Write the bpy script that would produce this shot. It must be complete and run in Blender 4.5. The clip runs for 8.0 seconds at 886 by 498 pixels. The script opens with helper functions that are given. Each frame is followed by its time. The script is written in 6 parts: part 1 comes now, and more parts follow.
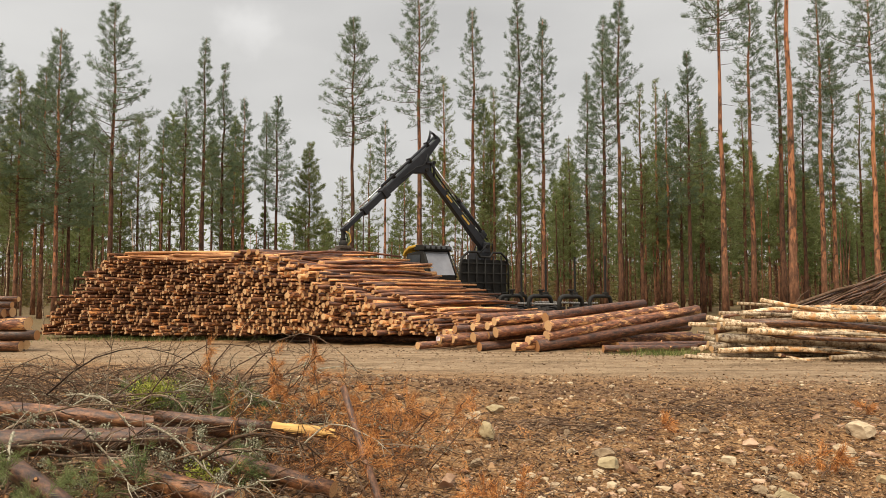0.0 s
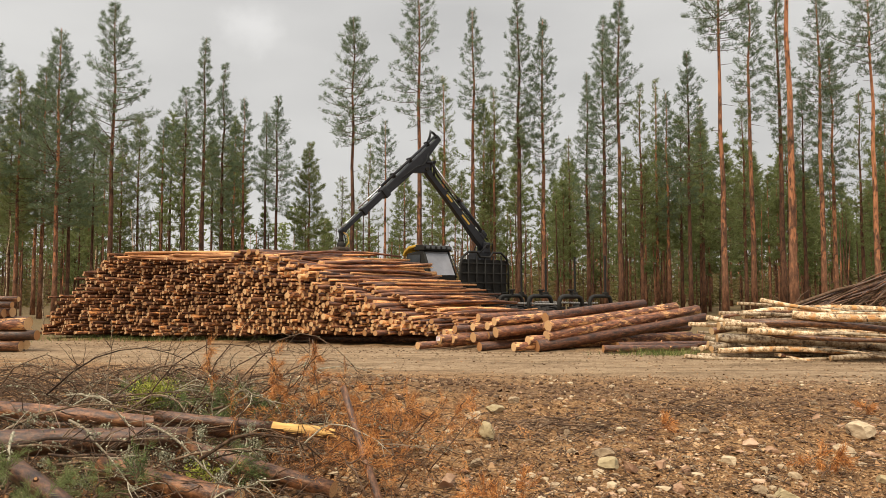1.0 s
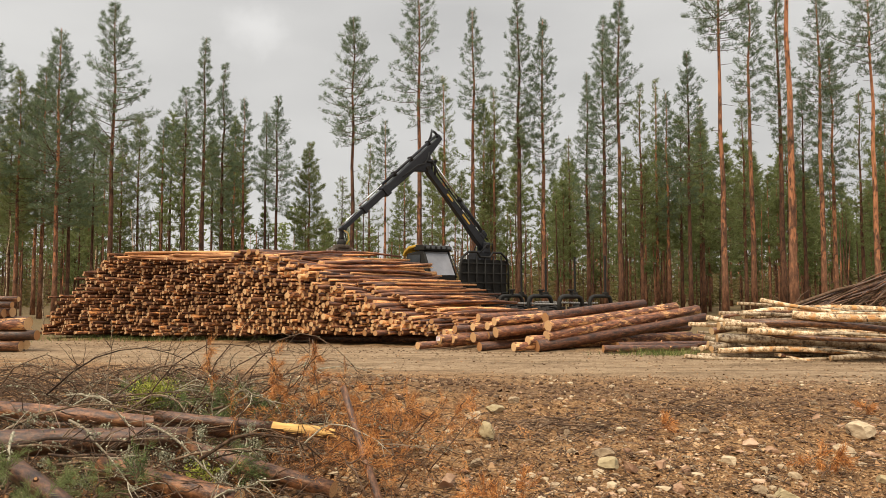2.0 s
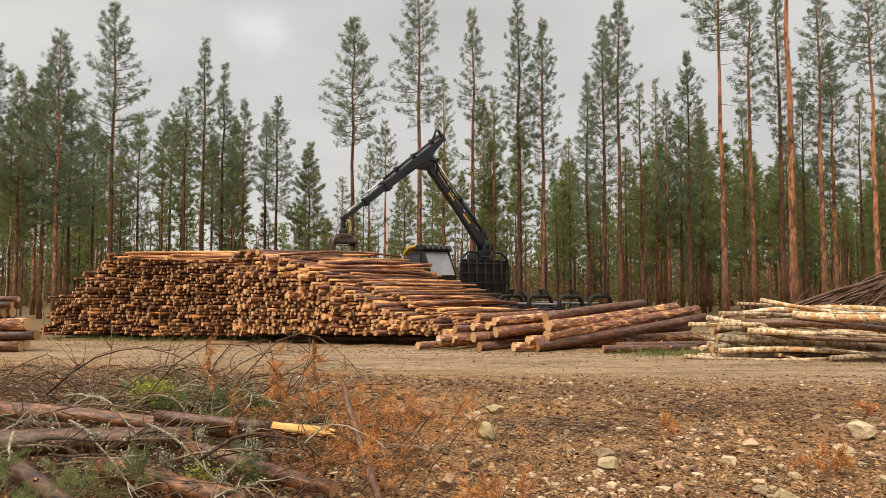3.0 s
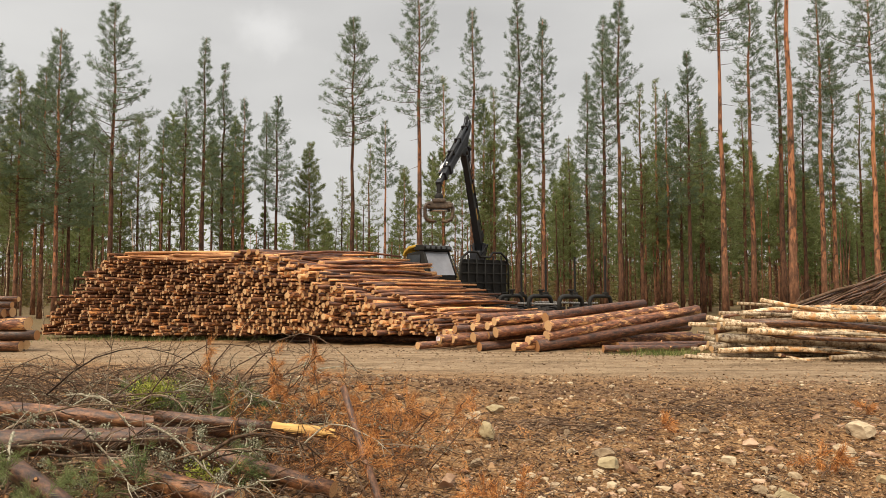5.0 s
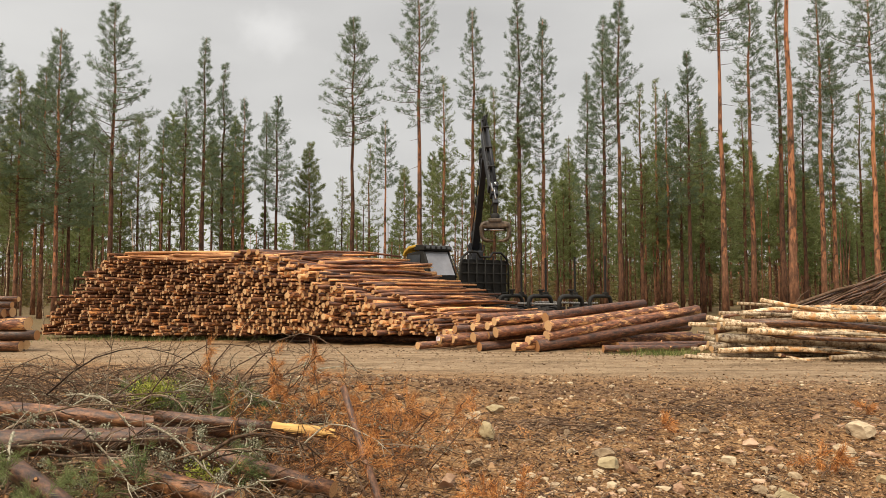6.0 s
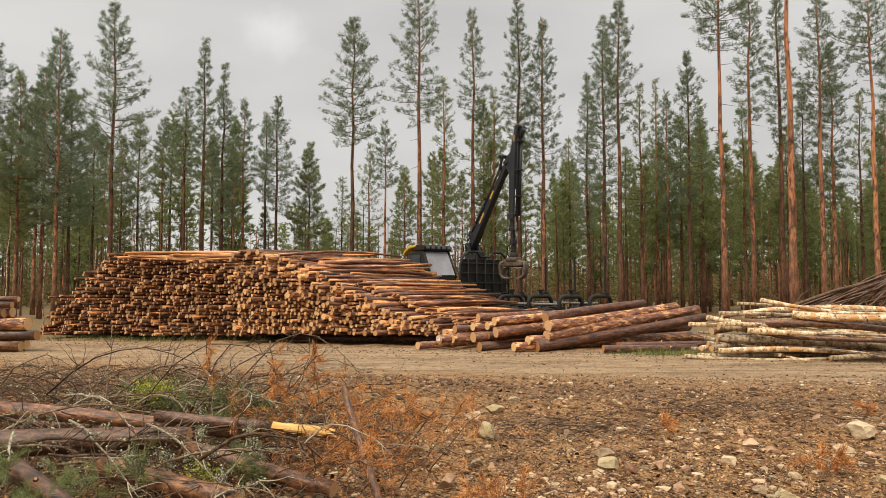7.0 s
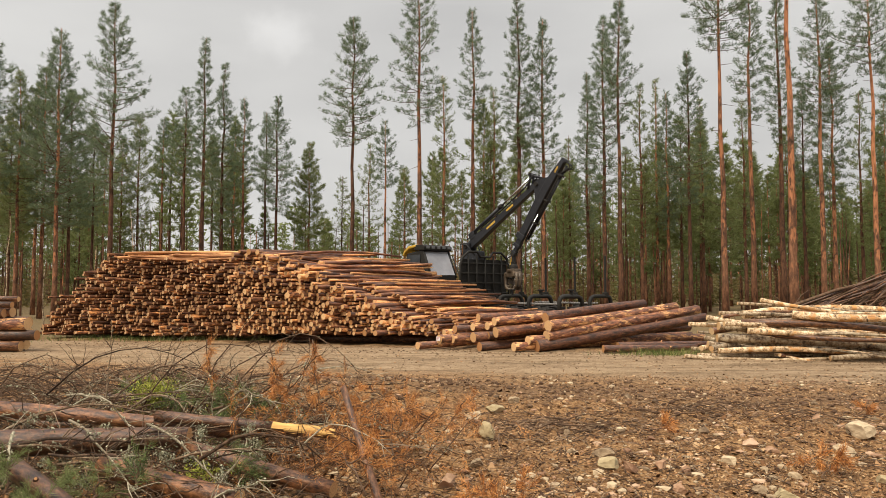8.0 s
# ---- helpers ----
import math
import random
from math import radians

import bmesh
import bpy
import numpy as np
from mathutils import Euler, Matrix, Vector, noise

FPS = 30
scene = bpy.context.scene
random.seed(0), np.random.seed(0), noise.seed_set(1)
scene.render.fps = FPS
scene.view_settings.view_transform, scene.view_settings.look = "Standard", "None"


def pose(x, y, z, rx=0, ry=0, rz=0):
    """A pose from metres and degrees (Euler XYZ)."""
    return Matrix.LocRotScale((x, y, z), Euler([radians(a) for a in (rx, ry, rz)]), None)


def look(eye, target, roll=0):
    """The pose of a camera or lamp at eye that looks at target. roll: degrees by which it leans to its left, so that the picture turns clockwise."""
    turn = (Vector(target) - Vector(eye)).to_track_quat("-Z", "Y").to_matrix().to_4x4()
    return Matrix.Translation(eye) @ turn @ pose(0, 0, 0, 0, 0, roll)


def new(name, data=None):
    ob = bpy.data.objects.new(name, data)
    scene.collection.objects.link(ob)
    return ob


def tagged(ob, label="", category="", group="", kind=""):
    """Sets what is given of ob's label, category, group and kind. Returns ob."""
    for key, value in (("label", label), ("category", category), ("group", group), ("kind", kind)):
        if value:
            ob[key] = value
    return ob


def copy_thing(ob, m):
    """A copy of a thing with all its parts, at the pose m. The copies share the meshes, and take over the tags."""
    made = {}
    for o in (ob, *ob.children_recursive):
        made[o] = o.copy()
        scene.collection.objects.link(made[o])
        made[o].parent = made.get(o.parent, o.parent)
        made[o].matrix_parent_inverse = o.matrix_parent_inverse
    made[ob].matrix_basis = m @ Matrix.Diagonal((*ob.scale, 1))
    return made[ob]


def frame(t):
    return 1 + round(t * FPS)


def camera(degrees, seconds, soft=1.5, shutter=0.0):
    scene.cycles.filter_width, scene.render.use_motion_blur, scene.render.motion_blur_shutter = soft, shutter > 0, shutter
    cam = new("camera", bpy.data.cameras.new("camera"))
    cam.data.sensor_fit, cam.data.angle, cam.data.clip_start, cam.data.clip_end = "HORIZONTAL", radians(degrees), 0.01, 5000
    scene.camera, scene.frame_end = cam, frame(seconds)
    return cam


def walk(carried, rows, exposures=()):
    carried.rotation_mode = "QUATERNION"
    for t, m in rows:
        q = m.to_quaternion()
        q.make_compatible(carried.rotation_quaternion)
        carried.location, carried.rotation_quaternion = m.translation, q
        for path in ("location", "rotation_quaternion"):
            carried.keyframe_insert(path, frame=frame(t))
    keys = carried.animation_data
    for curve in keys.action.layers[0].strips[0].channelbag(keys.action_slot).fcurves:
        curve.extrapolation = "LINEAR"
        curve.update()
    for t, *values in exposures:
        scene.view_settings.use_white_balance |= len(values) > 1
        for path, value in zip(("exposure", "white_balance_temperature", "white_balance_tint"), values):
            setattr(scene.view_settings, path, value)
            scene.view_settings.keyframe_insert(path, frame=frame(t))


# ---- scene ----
# ---- camera: stands still at eye height ----
EYE = (0.0, 0.0, 1.7)
cam = camera(65.03, 8.0, 0.9, 0.5)
walk(cam, [(0.0, pose(*EYE, 93.12, 0, 0)), (8.0, pose(*EYE, 93.12, 0, 0))])

# ---- overcast daylight ----
world = bpy.data.worlds.new("overcast_sky")
scene.world = world
world.use_nodes = True
wn, wl = world.node_tree.nodes, world.node_tree.links
wn.clear()
w_out = wn.new("ShaderNodeOutputWorld")
w_bg = wn.new("ShaderNodeBackground")
w_sky = wn.new("ShaderNodeTexSky")
w_sky.sky_type, w_sky.sun_disc = "NISHITA", False
w_sky.sun_elevation, w_sky.sun_rotation = radians(56), radians(219)
w_sky.dust_density, w_sky.air_density = 4.0, 1.0
w_scale = wn.new("ShaderNodeVectorMath")
w_scale.operation = "SCALE"
w_scale.inputs[3].default_value = 0.06
w_co = wn.new("ShaderNodeTexCoord")
w_sep = wn.new("ShaderNodeSeparateXYZ")
w_map = wn.new("ShaderNodeMapping")
w_map.inputs["Scale"].default_value = (1.3, 1.3, 3.6)
w_noise = wn.new("ShaderNodeTexNoise")
w_noise.inputs["Scale"].default_value = 2.1
w_noise.inputs["Detail"].default_value = 5.0
w_noise.inputs["Roughness"].default_value = 0.45
w_ramp = wn.new("ShaderNodeValToRGB")
w_ramp.color_ramp.elements[0].position, w_ramp.color_ramp.elements[0].color = 0.30, (0.474, 0.466, 0.455, 1)
w_ramp.color_ramp.elements[1].position, w_ramp.color_ramp.elements[1].color = 0.72, (0.606, 0.596, 0.576, 1)
# an overcast sky is brighter overhead than at the horizon
w_up = wn.new("ShaderNodeMapRange")
w_up.inputs["From Min"].default_value, w_up.inputs["From Max"].default_value = 0.38, 1.0
w_up.inputs["To Min"].default_value, w_up.inputs["To Max"].default_value = 1.0, 3.0
w_mul = wn.new("ShaderNodeVectorMath")
w_mul.operation = "MULTIPLY"
w_mix = wn.new("ShaderNodeMix")
w_mix.data_type = "RGBA"
w_mix.inputs[0].default_value = 0.94
wl.new(w_co.outputs["Generated"], w_map.inputs["Vector"])
wl.new(w_map.outputs[0], w_noise.inputs["Vector"])
wl.new(w_noise.outputs["Fac"], w_ramp.inputs[0])
wl.new(w_co.outputs["Generated"], w_sep.inputs[0])
wl.new(w_sep.outputs["Z"], w_up.inputs["Value"])
wl.new(w_ramp.outputs[0], w_mul.inputs[0])
wl.new(w_up.outputs[0], w_mul.inputs[1])
wl.new(w_sky.outputs[0], w_scale.inputs[0])
wl.new(w_scale.outputs[0], w_mix.inputs[6])
wl.new(w_mul.outputs[0], w_mix.inputs[7])
wl.new(w_mix.outputs[2], w_bg.inputs["Color"])
w_bg.inputs["Strength"].default_value = 1.0
wl.new(w_bg.outputs[0], w_out.inputs[0])

sun = new("sun", bpy.data.lights.new("sun", "SUN"))
sun.data.energy, sun.data.angle, sun.data.color = 2.9, radians(24), (1.0, 0.88, 0.71)
sun.matrix_world = look((-8.5, -10.5, 20), (0, 0, 0))
scene.view_settings.exposure = 0.33


# ---- materials ----
def nodes_of(name, rough=0.8, spec=0.3):
    m = bpy.data.materials.new(name)
    m.use_nodes = True
    t = m.node_tree
    b = t.nodes["Principled BSDF"]
    b.inputs["Roughness"].default_value = rough
    b.inputs["Specular IOR Level"].default_value = spec
    return m, t.nodes, t.links, b


def ramp(n, l, src, stops):
    r = n.new("ShaderNodeValToRGB")
    e = r.color_ramp.elements
    while len(e) < len(stops):
        e.new(0.5)
    for k, (p, c) in zip(e, stops):
        k.position, k.color = p, (*c, 1)
    l.new(src, r.inputs[0])
    return r.outputs[0]


def noise_tex(n, l, scale, detail=4.0, rough=0.55, stretch=None, coords="Object"):
    co = n.new("ShaderNodeTexCoord").outputs[coords]
    if stretch:
        mp = n.new("ShaderNodeMapping")
        mp.inputs["Scale"].default_value = stretch
        l.new(co, mp.inputs["Vector"])
        co = mp.outputs[0]
    t = n.new("ShaderNodeTexNoise")
    t.inputs["Scale"].default_value, t.inputs["Detail"].default_value, t.inputs["Roughness"].default_value = scale, detail, rough
    l.new(co, t.inputs["Vector"])
    return t.outputs["Fac"]


def mixc(n, l, fac, a, b, mode="MIX"):
    m = n.new("ShaderNodeMix")
    m.data_type, m.blend_type = "RGBA", mode
    for value, sock in ((fac, m.inputs[0]), (a, m.inputs[6]), (b, m.inputs[7])):
        if isinstance(value, (int, float)):
            sock.default_value = value
        elif isinstance(value, tuple):
            sock.default_value = (*value, 1)
        else:
            l.new(value, sock)
    return m.outputs[2]


def math_node(n, l, op, a, b=0.0):
    m = n.new("ShaderNodeMath")
    m.operation = op
    for value, sock in ((a, m.inputs[0]), (b, m.inputs[1])):
        if isinstance(value, (int, float)):
            sock.default_value = value
        else:
            l.new(value, sock)
    return m.outputs[0]


def rand_of(n, l):
    """A random value for each object and each island."""
    a = n.new("ShaderNodeObjectInfo").outputs["Random"]
    b = n.new("ShaderNodeNewGeometry").outputs["Random Per Island"]
    return math_node(n, l, "FRACT", math_node(n, l, "ADD", a, b))


def bump(n, l, b, src, strength=0.5, dist=0.02):
    k = n.new("ShaderNodeBump")
    k.inputs["Strength"].default_value, k.inputs["Distance"].default_value = strength, dist
    l.new(src, k.inputs["Height"])
    l.new(k.outputs[0], b.inputs["Normal"])


def mat_bark(name, stops, patch, amount, stretch=(1, 1, 0.3), fine=17, depth=0.02, spread=0.10, climb=0.0, patch_scale=7.0, rough=0.8):
    """Bark: broken plates along the stem, and flecks where it has been rubbed off; each stem has a tone of its own."""
    m, n, l, b = nodes_of(name, rough, 0.25 if rough > 0.6 else 0.5)
    a = noise_tex(n, l, fine, 8, 0.72, stretch)
    base = ramp(n, l, a, stops)
    big = noise_tex(n, l, patch_scale, 5, 0.68, stretch)
    r = rand_of(n, l)
    worn = math_node(n, l, "ADD", big, math_node(n, l, "MULTIPLY", math_node(n, l, "SUBTRACT", r, 0.5), spread * 2))
    if climb:
        # a standing pine: grey plates low down, thin orange bark higher up
        up = n.new("ShaderNodeSeparateXYZ")
        l.new(n.new("ShaderNodeTexCoord").outputs["Object"], up.inputs[0])
        worn = math_node(n, l, "ADD", worn, math_node(n, l, "MULTIPLY", math_node(n, l, "SUBTRACT", up.outputs["Z"], 6.0), climb))
    mask = n.new("ShaderNodeMapRange")
    mask.inputs["From Min"].default_value, mask.inputs["From Max"].default_value = amount, amount + 0.05
    l.new(worn, mask.inputs["Value"])
    grain = noise_tex(n, l, fine * 2.2, 6, 0.7, (1, 1, 0.15))
    pale = ramp(n, l, grain, [(0.35, tuple(c * 0.35 for c in patch)), (0.52, tuple(c * 0.8 for c in patch)), (0.7, patch)])
    col = mixc(n, l, mask.outputs[0], base, pale)
    tone = math_node(n, l, "ADD", 0.48, math_node(n, l, "MULTIPLY", r, 0.95))
    g = n.new("ShaderNodeVectorMath")
    g.operation = "SCALE"
    l.new(col, g.inputs[0])
    l.new(tone, g.inputs[3])
    l.new(g.outputs[0], b.inputs["Base Color"])
    bump(n, l, b, math_node(n, l, "SUBTRACT", a, math_node(n, l, "MULTIPLY", mask.outputs[0], 0.25)), 1.0, depth)
    return m


def mat_cut(name, light, dark):
    """A sawn end: pale sapwood, darker heart, growth rings."""
    m, n, l, b = nodes_of(name, 0.7, 0.25)
    r = rand_of(n, l)
    fleck = noise_tex(n, l, 22, 4, 0.6)
    col = mixc(n, l, r, dark, light)
    col = mixc(n, l, math_node(n, l, "MULTIPLY", fleck, 0.55), col, tuple(c * 0.55 for c in dark))
    ring = n.new("ShaderNodeTexWave")
    ring.wave_type, ring.rings_direction = "RINGS", "Z"
    ring.inputs["Scale"].default_value, ring.inputs["Distortion"].default_value = 13.0, 2.5
    l.new(n.new("ShaderNodeTexCoord").outputs["Object"], ring.inputs["Vector"])
    col = mixc(n, l, math_node(n, l, "MULTIPLY", ring.outputs["Fac"], 0.30), col, tuple(c * 0.7 for c in dark))
    l.new(col, b.inputs["Base Color"])
    bump(n, l, b, fleck, 0.3, 0.004)
    return m


def mat_mottled(name, stops, scale, rough=0.85, big=None, bump_amount=0.4, bump_dist=0.01, spec=0.25, per_piece=0.0, stretch=None):
    m, n, l, b = nodes_of(name, rough, spec)
    a = noise_tex(n, l, scale, 6, 0.62, stretch)
    if big:
        c = noise_tex(n, l, big, 3, 0.5)
        a2 = math_node(n, l, "ADD", math_node(n, l, "MULTIPLY", a, 0.6), math_node(n, l, "MULTIPLY", c, 0.4))
    else:
        a2 = a
    if per_piece:
        r = rand_of(n, l)
        a2 = math_node(n, l, "ADD", a2, math_node(n, l, "MULTIPLY", math_node(n, l, "SUBTRACT", r, 0.5), per_piece))
    l.new(ramp(n, l, a2, stops), b.inputs["Base Color"])
    if bump_amount:
        bump(n, l, b, a, bump_amount, bump_dist)
    return m


def mat_leaf(name, stops):
    """Needles: some of the light passes through them."""
    m, n, l, b = nodes_of(name, 0.6, 0.3)
    a = noise_tex(n, l, 0.5, 3)
    r = rand_of(n, l)
    col = ramp(n, l, math_node(n, l, "ADD", math_node(n, l, "MULTIPLY", a, 0.6), math_node(n, l, "MULTIPLY", r, 0.4)), stops)
    l.new(col, b.inputs["Base Color"])
    tr = n.new("ShaderNodeBsdfTranslucent")
    l.new(col, tr.inputs["Color"])
    mix = n.new("ShaderNodeMixShader")
    mix.inputs[0].default_value = 0.5
    l.new(b.outputs[0], mix.inputs[1])
    l.new(tr.outputs[0], mix.inputs[2])
    l.new(mix.outputs[0], n["Material Output"].inputs["Surface"])
    return m


BARK_PULP = mat_bark("pine_pulpwood_bark", [(0.36, (0.012, 0.006, 0.004)), (0.5, (0.120, 0.046, 0.020)), (0.66, (0.39, 0.160, 0.064))], (0.68, 0.29, 0.098), 0.58)
BARK_FLANK = mat_bark("rubbed_pine_bark", [(0.36, (0.014, 0.006, 0.004)), (0.5, (0.155, 0.053, 0.022)), (0.66, (0.50, 0.190, 0.074))], (0.86, 0.40, 0.145), 0.535, (1, 1, 0.12), 18, 0.02, 0.14, 0.0, 7.0, 0.55)
PEELED = mat_bark("peeled_pine_wood", [(0.34, (0.12, 0.046, 0.020)), (0.5, (0.44, 0.190, 0.080)), (0.66, (0.66, 0.33, 0.145))], (0.78, 0.43, 0.18), 0.50, (1, 1, 0.10), 18, 0.010, 0.12)
BARK_SAW = mat_bark("pine_sawlog_bark", [(0.36, (0.026, 0.011, 0.007)), (0.5, (0.150, 0.056, 0.027)), (0.66, (0.42, 0.165, 0.070))], (0.80, 0.41, 0.16), 0.575, (1, 1, 0.35), 13, 0.03, 0.09, 0.0, 8.0, 0.45)
BARK_BIRCH = mat_bark("birch_bark", [(0.37, (0.022, 0.014, 0.010)), (0.45, (0.33, 0.205, 0.100)), (0.58, (0.74, 0.60, 0.40))], (0.50, 0.24, 0.075), 0.59, (1, 1, 1.2), 8, 0.012, 0.10, 0.0, 4.0, 0.6)
BARK_OLD = mat_bark("slash_bark", [(0.36, (0.016, 0.008, 0.005)), (0.5, (0.105, 0.043, 0.018)), (0.64, (0.25, 0.110, 0.046))], (0.40, 0.18, 0.072), 0.60, (1, 1, 0.4), 24, 0.010, 0.05, 0.0, 7.0, 0.42)
BARK_TREE = mat_bark("standing_pine_bark", [(0.36, (0.032, 0.018, 0.012)), (0.5, (0.135, 0.064, 0.035)), (0.66, (0.26, 0.125, 0.068))], (0.39, 0.165, 0.078), 0.55, (1, 1, 0.3), 6, 0.03, 0.06, 0.016, 3.0)
CUT_PINE = mat_cut("pine_cut_end", (0.92, 0.61, 0.31), (0.42, 0.20, 0.078))
CUT_OLD = mat_cut("weathered_pine_end", (0.88, 0.58, 0.31), (0.32, 0.155, 0.066))
CUT_BIRCH = mat_cut("birch_cut_end", (0.80, 0.58, 0.33), (0.58, 0.34, 0.15))
NEEDLE = mat_leaf("pine_needles", [(0.25, (0.115, 0.145, 0.050)), (0.5, (0.195, 0.228, 0.082)), (0.75, (0.28, 0.305, 0.125))])
# undergrowth copy of the needles: forest shade put into the colour
NEEDLE_SHADED = mat_leaf("shaded_needles", [(0.25, (0.095, 0.082, 0.030)), (0.5, (0.155, 0.130, 0.048)), (0.75, (0.23, 0.180, 0.072))])
# high crowns: the cool tint of skylight is put into the needle colour
NEEDLE_SKY_LIT = mat_leaf("sky_lit_pine_needles", [(0.25, (0.085, 0.122, 0.066)), (0.5, (0.150, 0.195, 0.106)), (0.75, (0.22, 0.265, 0.150))])
TWIG = mat_mottled("twig_bark", [(0.3, (0.042, 0.025, 0.015)), (0.6, (0.15, 0.090, 0.054))], 14, 0.9, bump_amount=0.3)


# ---- mesh building ----
class Geo:
    """Collects vertices, faces and material slots of one mesh."""

    def __init__(self):
        self.v, self.f, self.m, self.s = [], [], [], []

    def add(self, verts, faces, mat=0, smooth=True):
        o = len(self.v)
        self.v.extend([tuple(p) for p in verts])
        self.f.extend([tuple(i + o for i in q) for q in faces])
        self.m.extend([mat] * len(faces))
        self.s.extend([smooth] * len(faces))

    def tube(self, pts, radii, sides=8, mat=0, cap=0, rough=0.0, rng=None, caps=True):
        """A round bar through pts; cap: the slot of its ends."""
        pts = [Vector(p) for p in pts]
        verts, faces = [], []
        ref = None
        for i, p in enumerate(pts):
            d = (pts[min(i + 1, len(pts) - 1)] - pts[max(i - 1, 0)])
            d = d.normalized() if d.length > 1e-9 else Vector((0, 0, 1))
            if ref is None:
                ref = d.orthogonal().normalized()
            ref = (ref - d * ref.dot(d)).normalized()
            side = d.cross(ref)
            for k in range(sides):
                a = 2 * math.pi * k / sides
                r = radii[i] * (1 + (rng.uniform(-rough, rough) if rng and rough else 0))
                verts.append(p + (ref * math.cos(a) + side * math.sin(a)) * r)
        for i in range(len(pts) - 1):
            for k in range(sides):
                k2 = (k + 1) % sides
                faces.append((i * sides + k, i * sides + k2, (i + 1) * sides + k2, (i + 1) * sides + k))
        self.add(verts, faces, mat)
        if caps:
            o = len(self.v) - len(verts)
            last = (len(pts) - 1) * sides
            self.f.append(tuple(o + k for k in reversed(range(sides))))
            self.f.append(tuple(o + last + k for k in range(sides)))
            self.m.extend([cap, cap])
            self.s.extend([False, False])

    def box(self, lo, hi, mat=0, m=None, bevel=0.0):
        bm = bmesh.new()
        bmesh.ops.create_cube(bm, size=1)
        size = [b - a for a, b in zip(lo, hi)]
        mid = [(a + b) / 2 for a, b in zip(lo, hi)]
        bmesh.ops.transform(bm, matrix=Matrix.LocRotScale(mid, None, size), verts=bm.verts)
        if bevel:
            bmesh.ops.bevel(bm, geom=bm.edges[:], offset=min(bevel, min(size) * 0.45), segments=2, affect="EDGES", profile=0.6)
        if m:
            bmesh.ops.transform(bm, matrix=m, verts=bm.verts)
        self.bm(bm, mat, False)

    def bm(self, bm, mat=0, smooth=False):
        bm.verts.index_update()
        self.add([v.co for v in bm.verts], [[v.index for v in f.verts] for f in bm.faces], mat, smooth)
        bm.free()

    def prism(self, outline, x0, x1, mat=0, bevel=0.0):
        """An outline in the y-z plane, drawn out from x0 to x1."""
        bm = bmesh.new()
        face = bm.faces.new([bm.verts.new((x0, y, z)) for y, z in outline])
        ext = bmesh.ops.extrude_face_region(bm, geom=[face])
        bmesh.ops.translate(bm, vec=(x1 - x0, 0, 0), verts=[v for v in ext["geom"] if isinstance(v, bmesh.types.BMVert)])
        bmesh.ops.recalc_face_normals(bm, faces=bm.faces)
        if bevel:
            bmesh.ops.bevel(bm, geom=bm.edges[:], offset=bevel, segments=2, affect="EDGES", profile=0.6)
        self.bm(bm, mat)

    def loft(self, sections, bevel=0.0, mat=0):
        """A box beam along x through sections of (x, half width, bottom, top)."""
        bm = bmesh.new()
        rings = [[bm.verts.new(p) for p in ((x, -w, lo), (x, w, lo), (x, w, hi), (x, -w, hi))] for x, w, lo, hi in sections]
        for a, b in zip(rings, rings[1:]):
            for k in range(4):
                bm.faces.new((a[k], a[(k + 1) % 4], b[(k + 1) % 4], b[k]))
        bm.faces.new(rings[0][::-1])
        bm.faces.new(rings[-1])
        bmesh.ops.recalc_face_normals(bm, faces=bm.faces)
        if bevel:
            sharp = [e for e in bm.edges if e.calc_face_angle(0) > 0.9]
            bmesh.ops.bevel(bm, geom=sharp, offset=bevel, segments=2, affect="EDGES", profile=0.6)
        self.bm(bm, mat)

    def mesh(self, name, mats):
        me = bpy.data.meshes.new(name)
        me.from_pydata(self.v, [], self.f)
        for k in mats:
            me.materials.append(k)
        me.polygons.foreach_set("material_index", self.m)
        me.polygons.foreach_set("use_smooth", self.s)
        me.update()
        return me


def part(name, geo, mats, parent=None, label="", kind=""):
    mats = mats if isinstance(mats, (list, tuple)) else [mats]
    ob = new(name, geo.mesh(name, mats) if isinstance(geo, Geo) else geo)
    if parent:
        ob.parent = parent
    return tagged(ob, label, kind=kind)


def thing(name, label, category, group="", m=None, kind=""):
    ob = tagged(new(name), label, category, group, kind)
    ob.empty_display_size = 0.3
    if m is not None:
        ob.matrix_basis = m
    return ob


# ---- ground: one sheet to the horizon ----
ROAD_SLOPE = 0.25


def smooth01(a, b, x):
    t = min(max((x - a) / (b - a), 0.0), 1.0)
    return t * t * (3 - 2 * t)


def ground_z(x, y):
    v = y + ROAD_SLOPE * x
    off_road = 1 - smooth01(12.2, 13.6, v) * (1 - smooth01(18.6, 20.0, v))
    z = -0.30 * smooth01(23, 29, y)
    z += 0.10 * noise.noise((x * 0.35, y * 0.35, 3.1)) * off_road
    z += 0.045 * noise.noise((x * 1.7, y * 1.7, 0.7)) * (0.25 + 0.75 * off_road)
    near = max(0.0, 1 - math.hypot(x, y) / 30)
    z += 0.022 * noise.noise((x * 6.5, y * 6.5, 8.2)) * off_road * near
    z += 0.008 * noise.noise((x * 17, y * 17, 5.2)) * near
    # shallow wheel ruts along the road
    for c in (14.6, 16.7):
        z -= 0.035 * math.exp(-((v - c) / 0.33) ** 2) * (1 - off_road)
    # a low bank of scraped-up soil beside the road
    z += 0.13 * math.exp(-((v - 11.6) / 0.8) ** 2) * (0.6 + 0.8 * noise.noise((x * 0.5, 1.3, 2.0)))
    return z


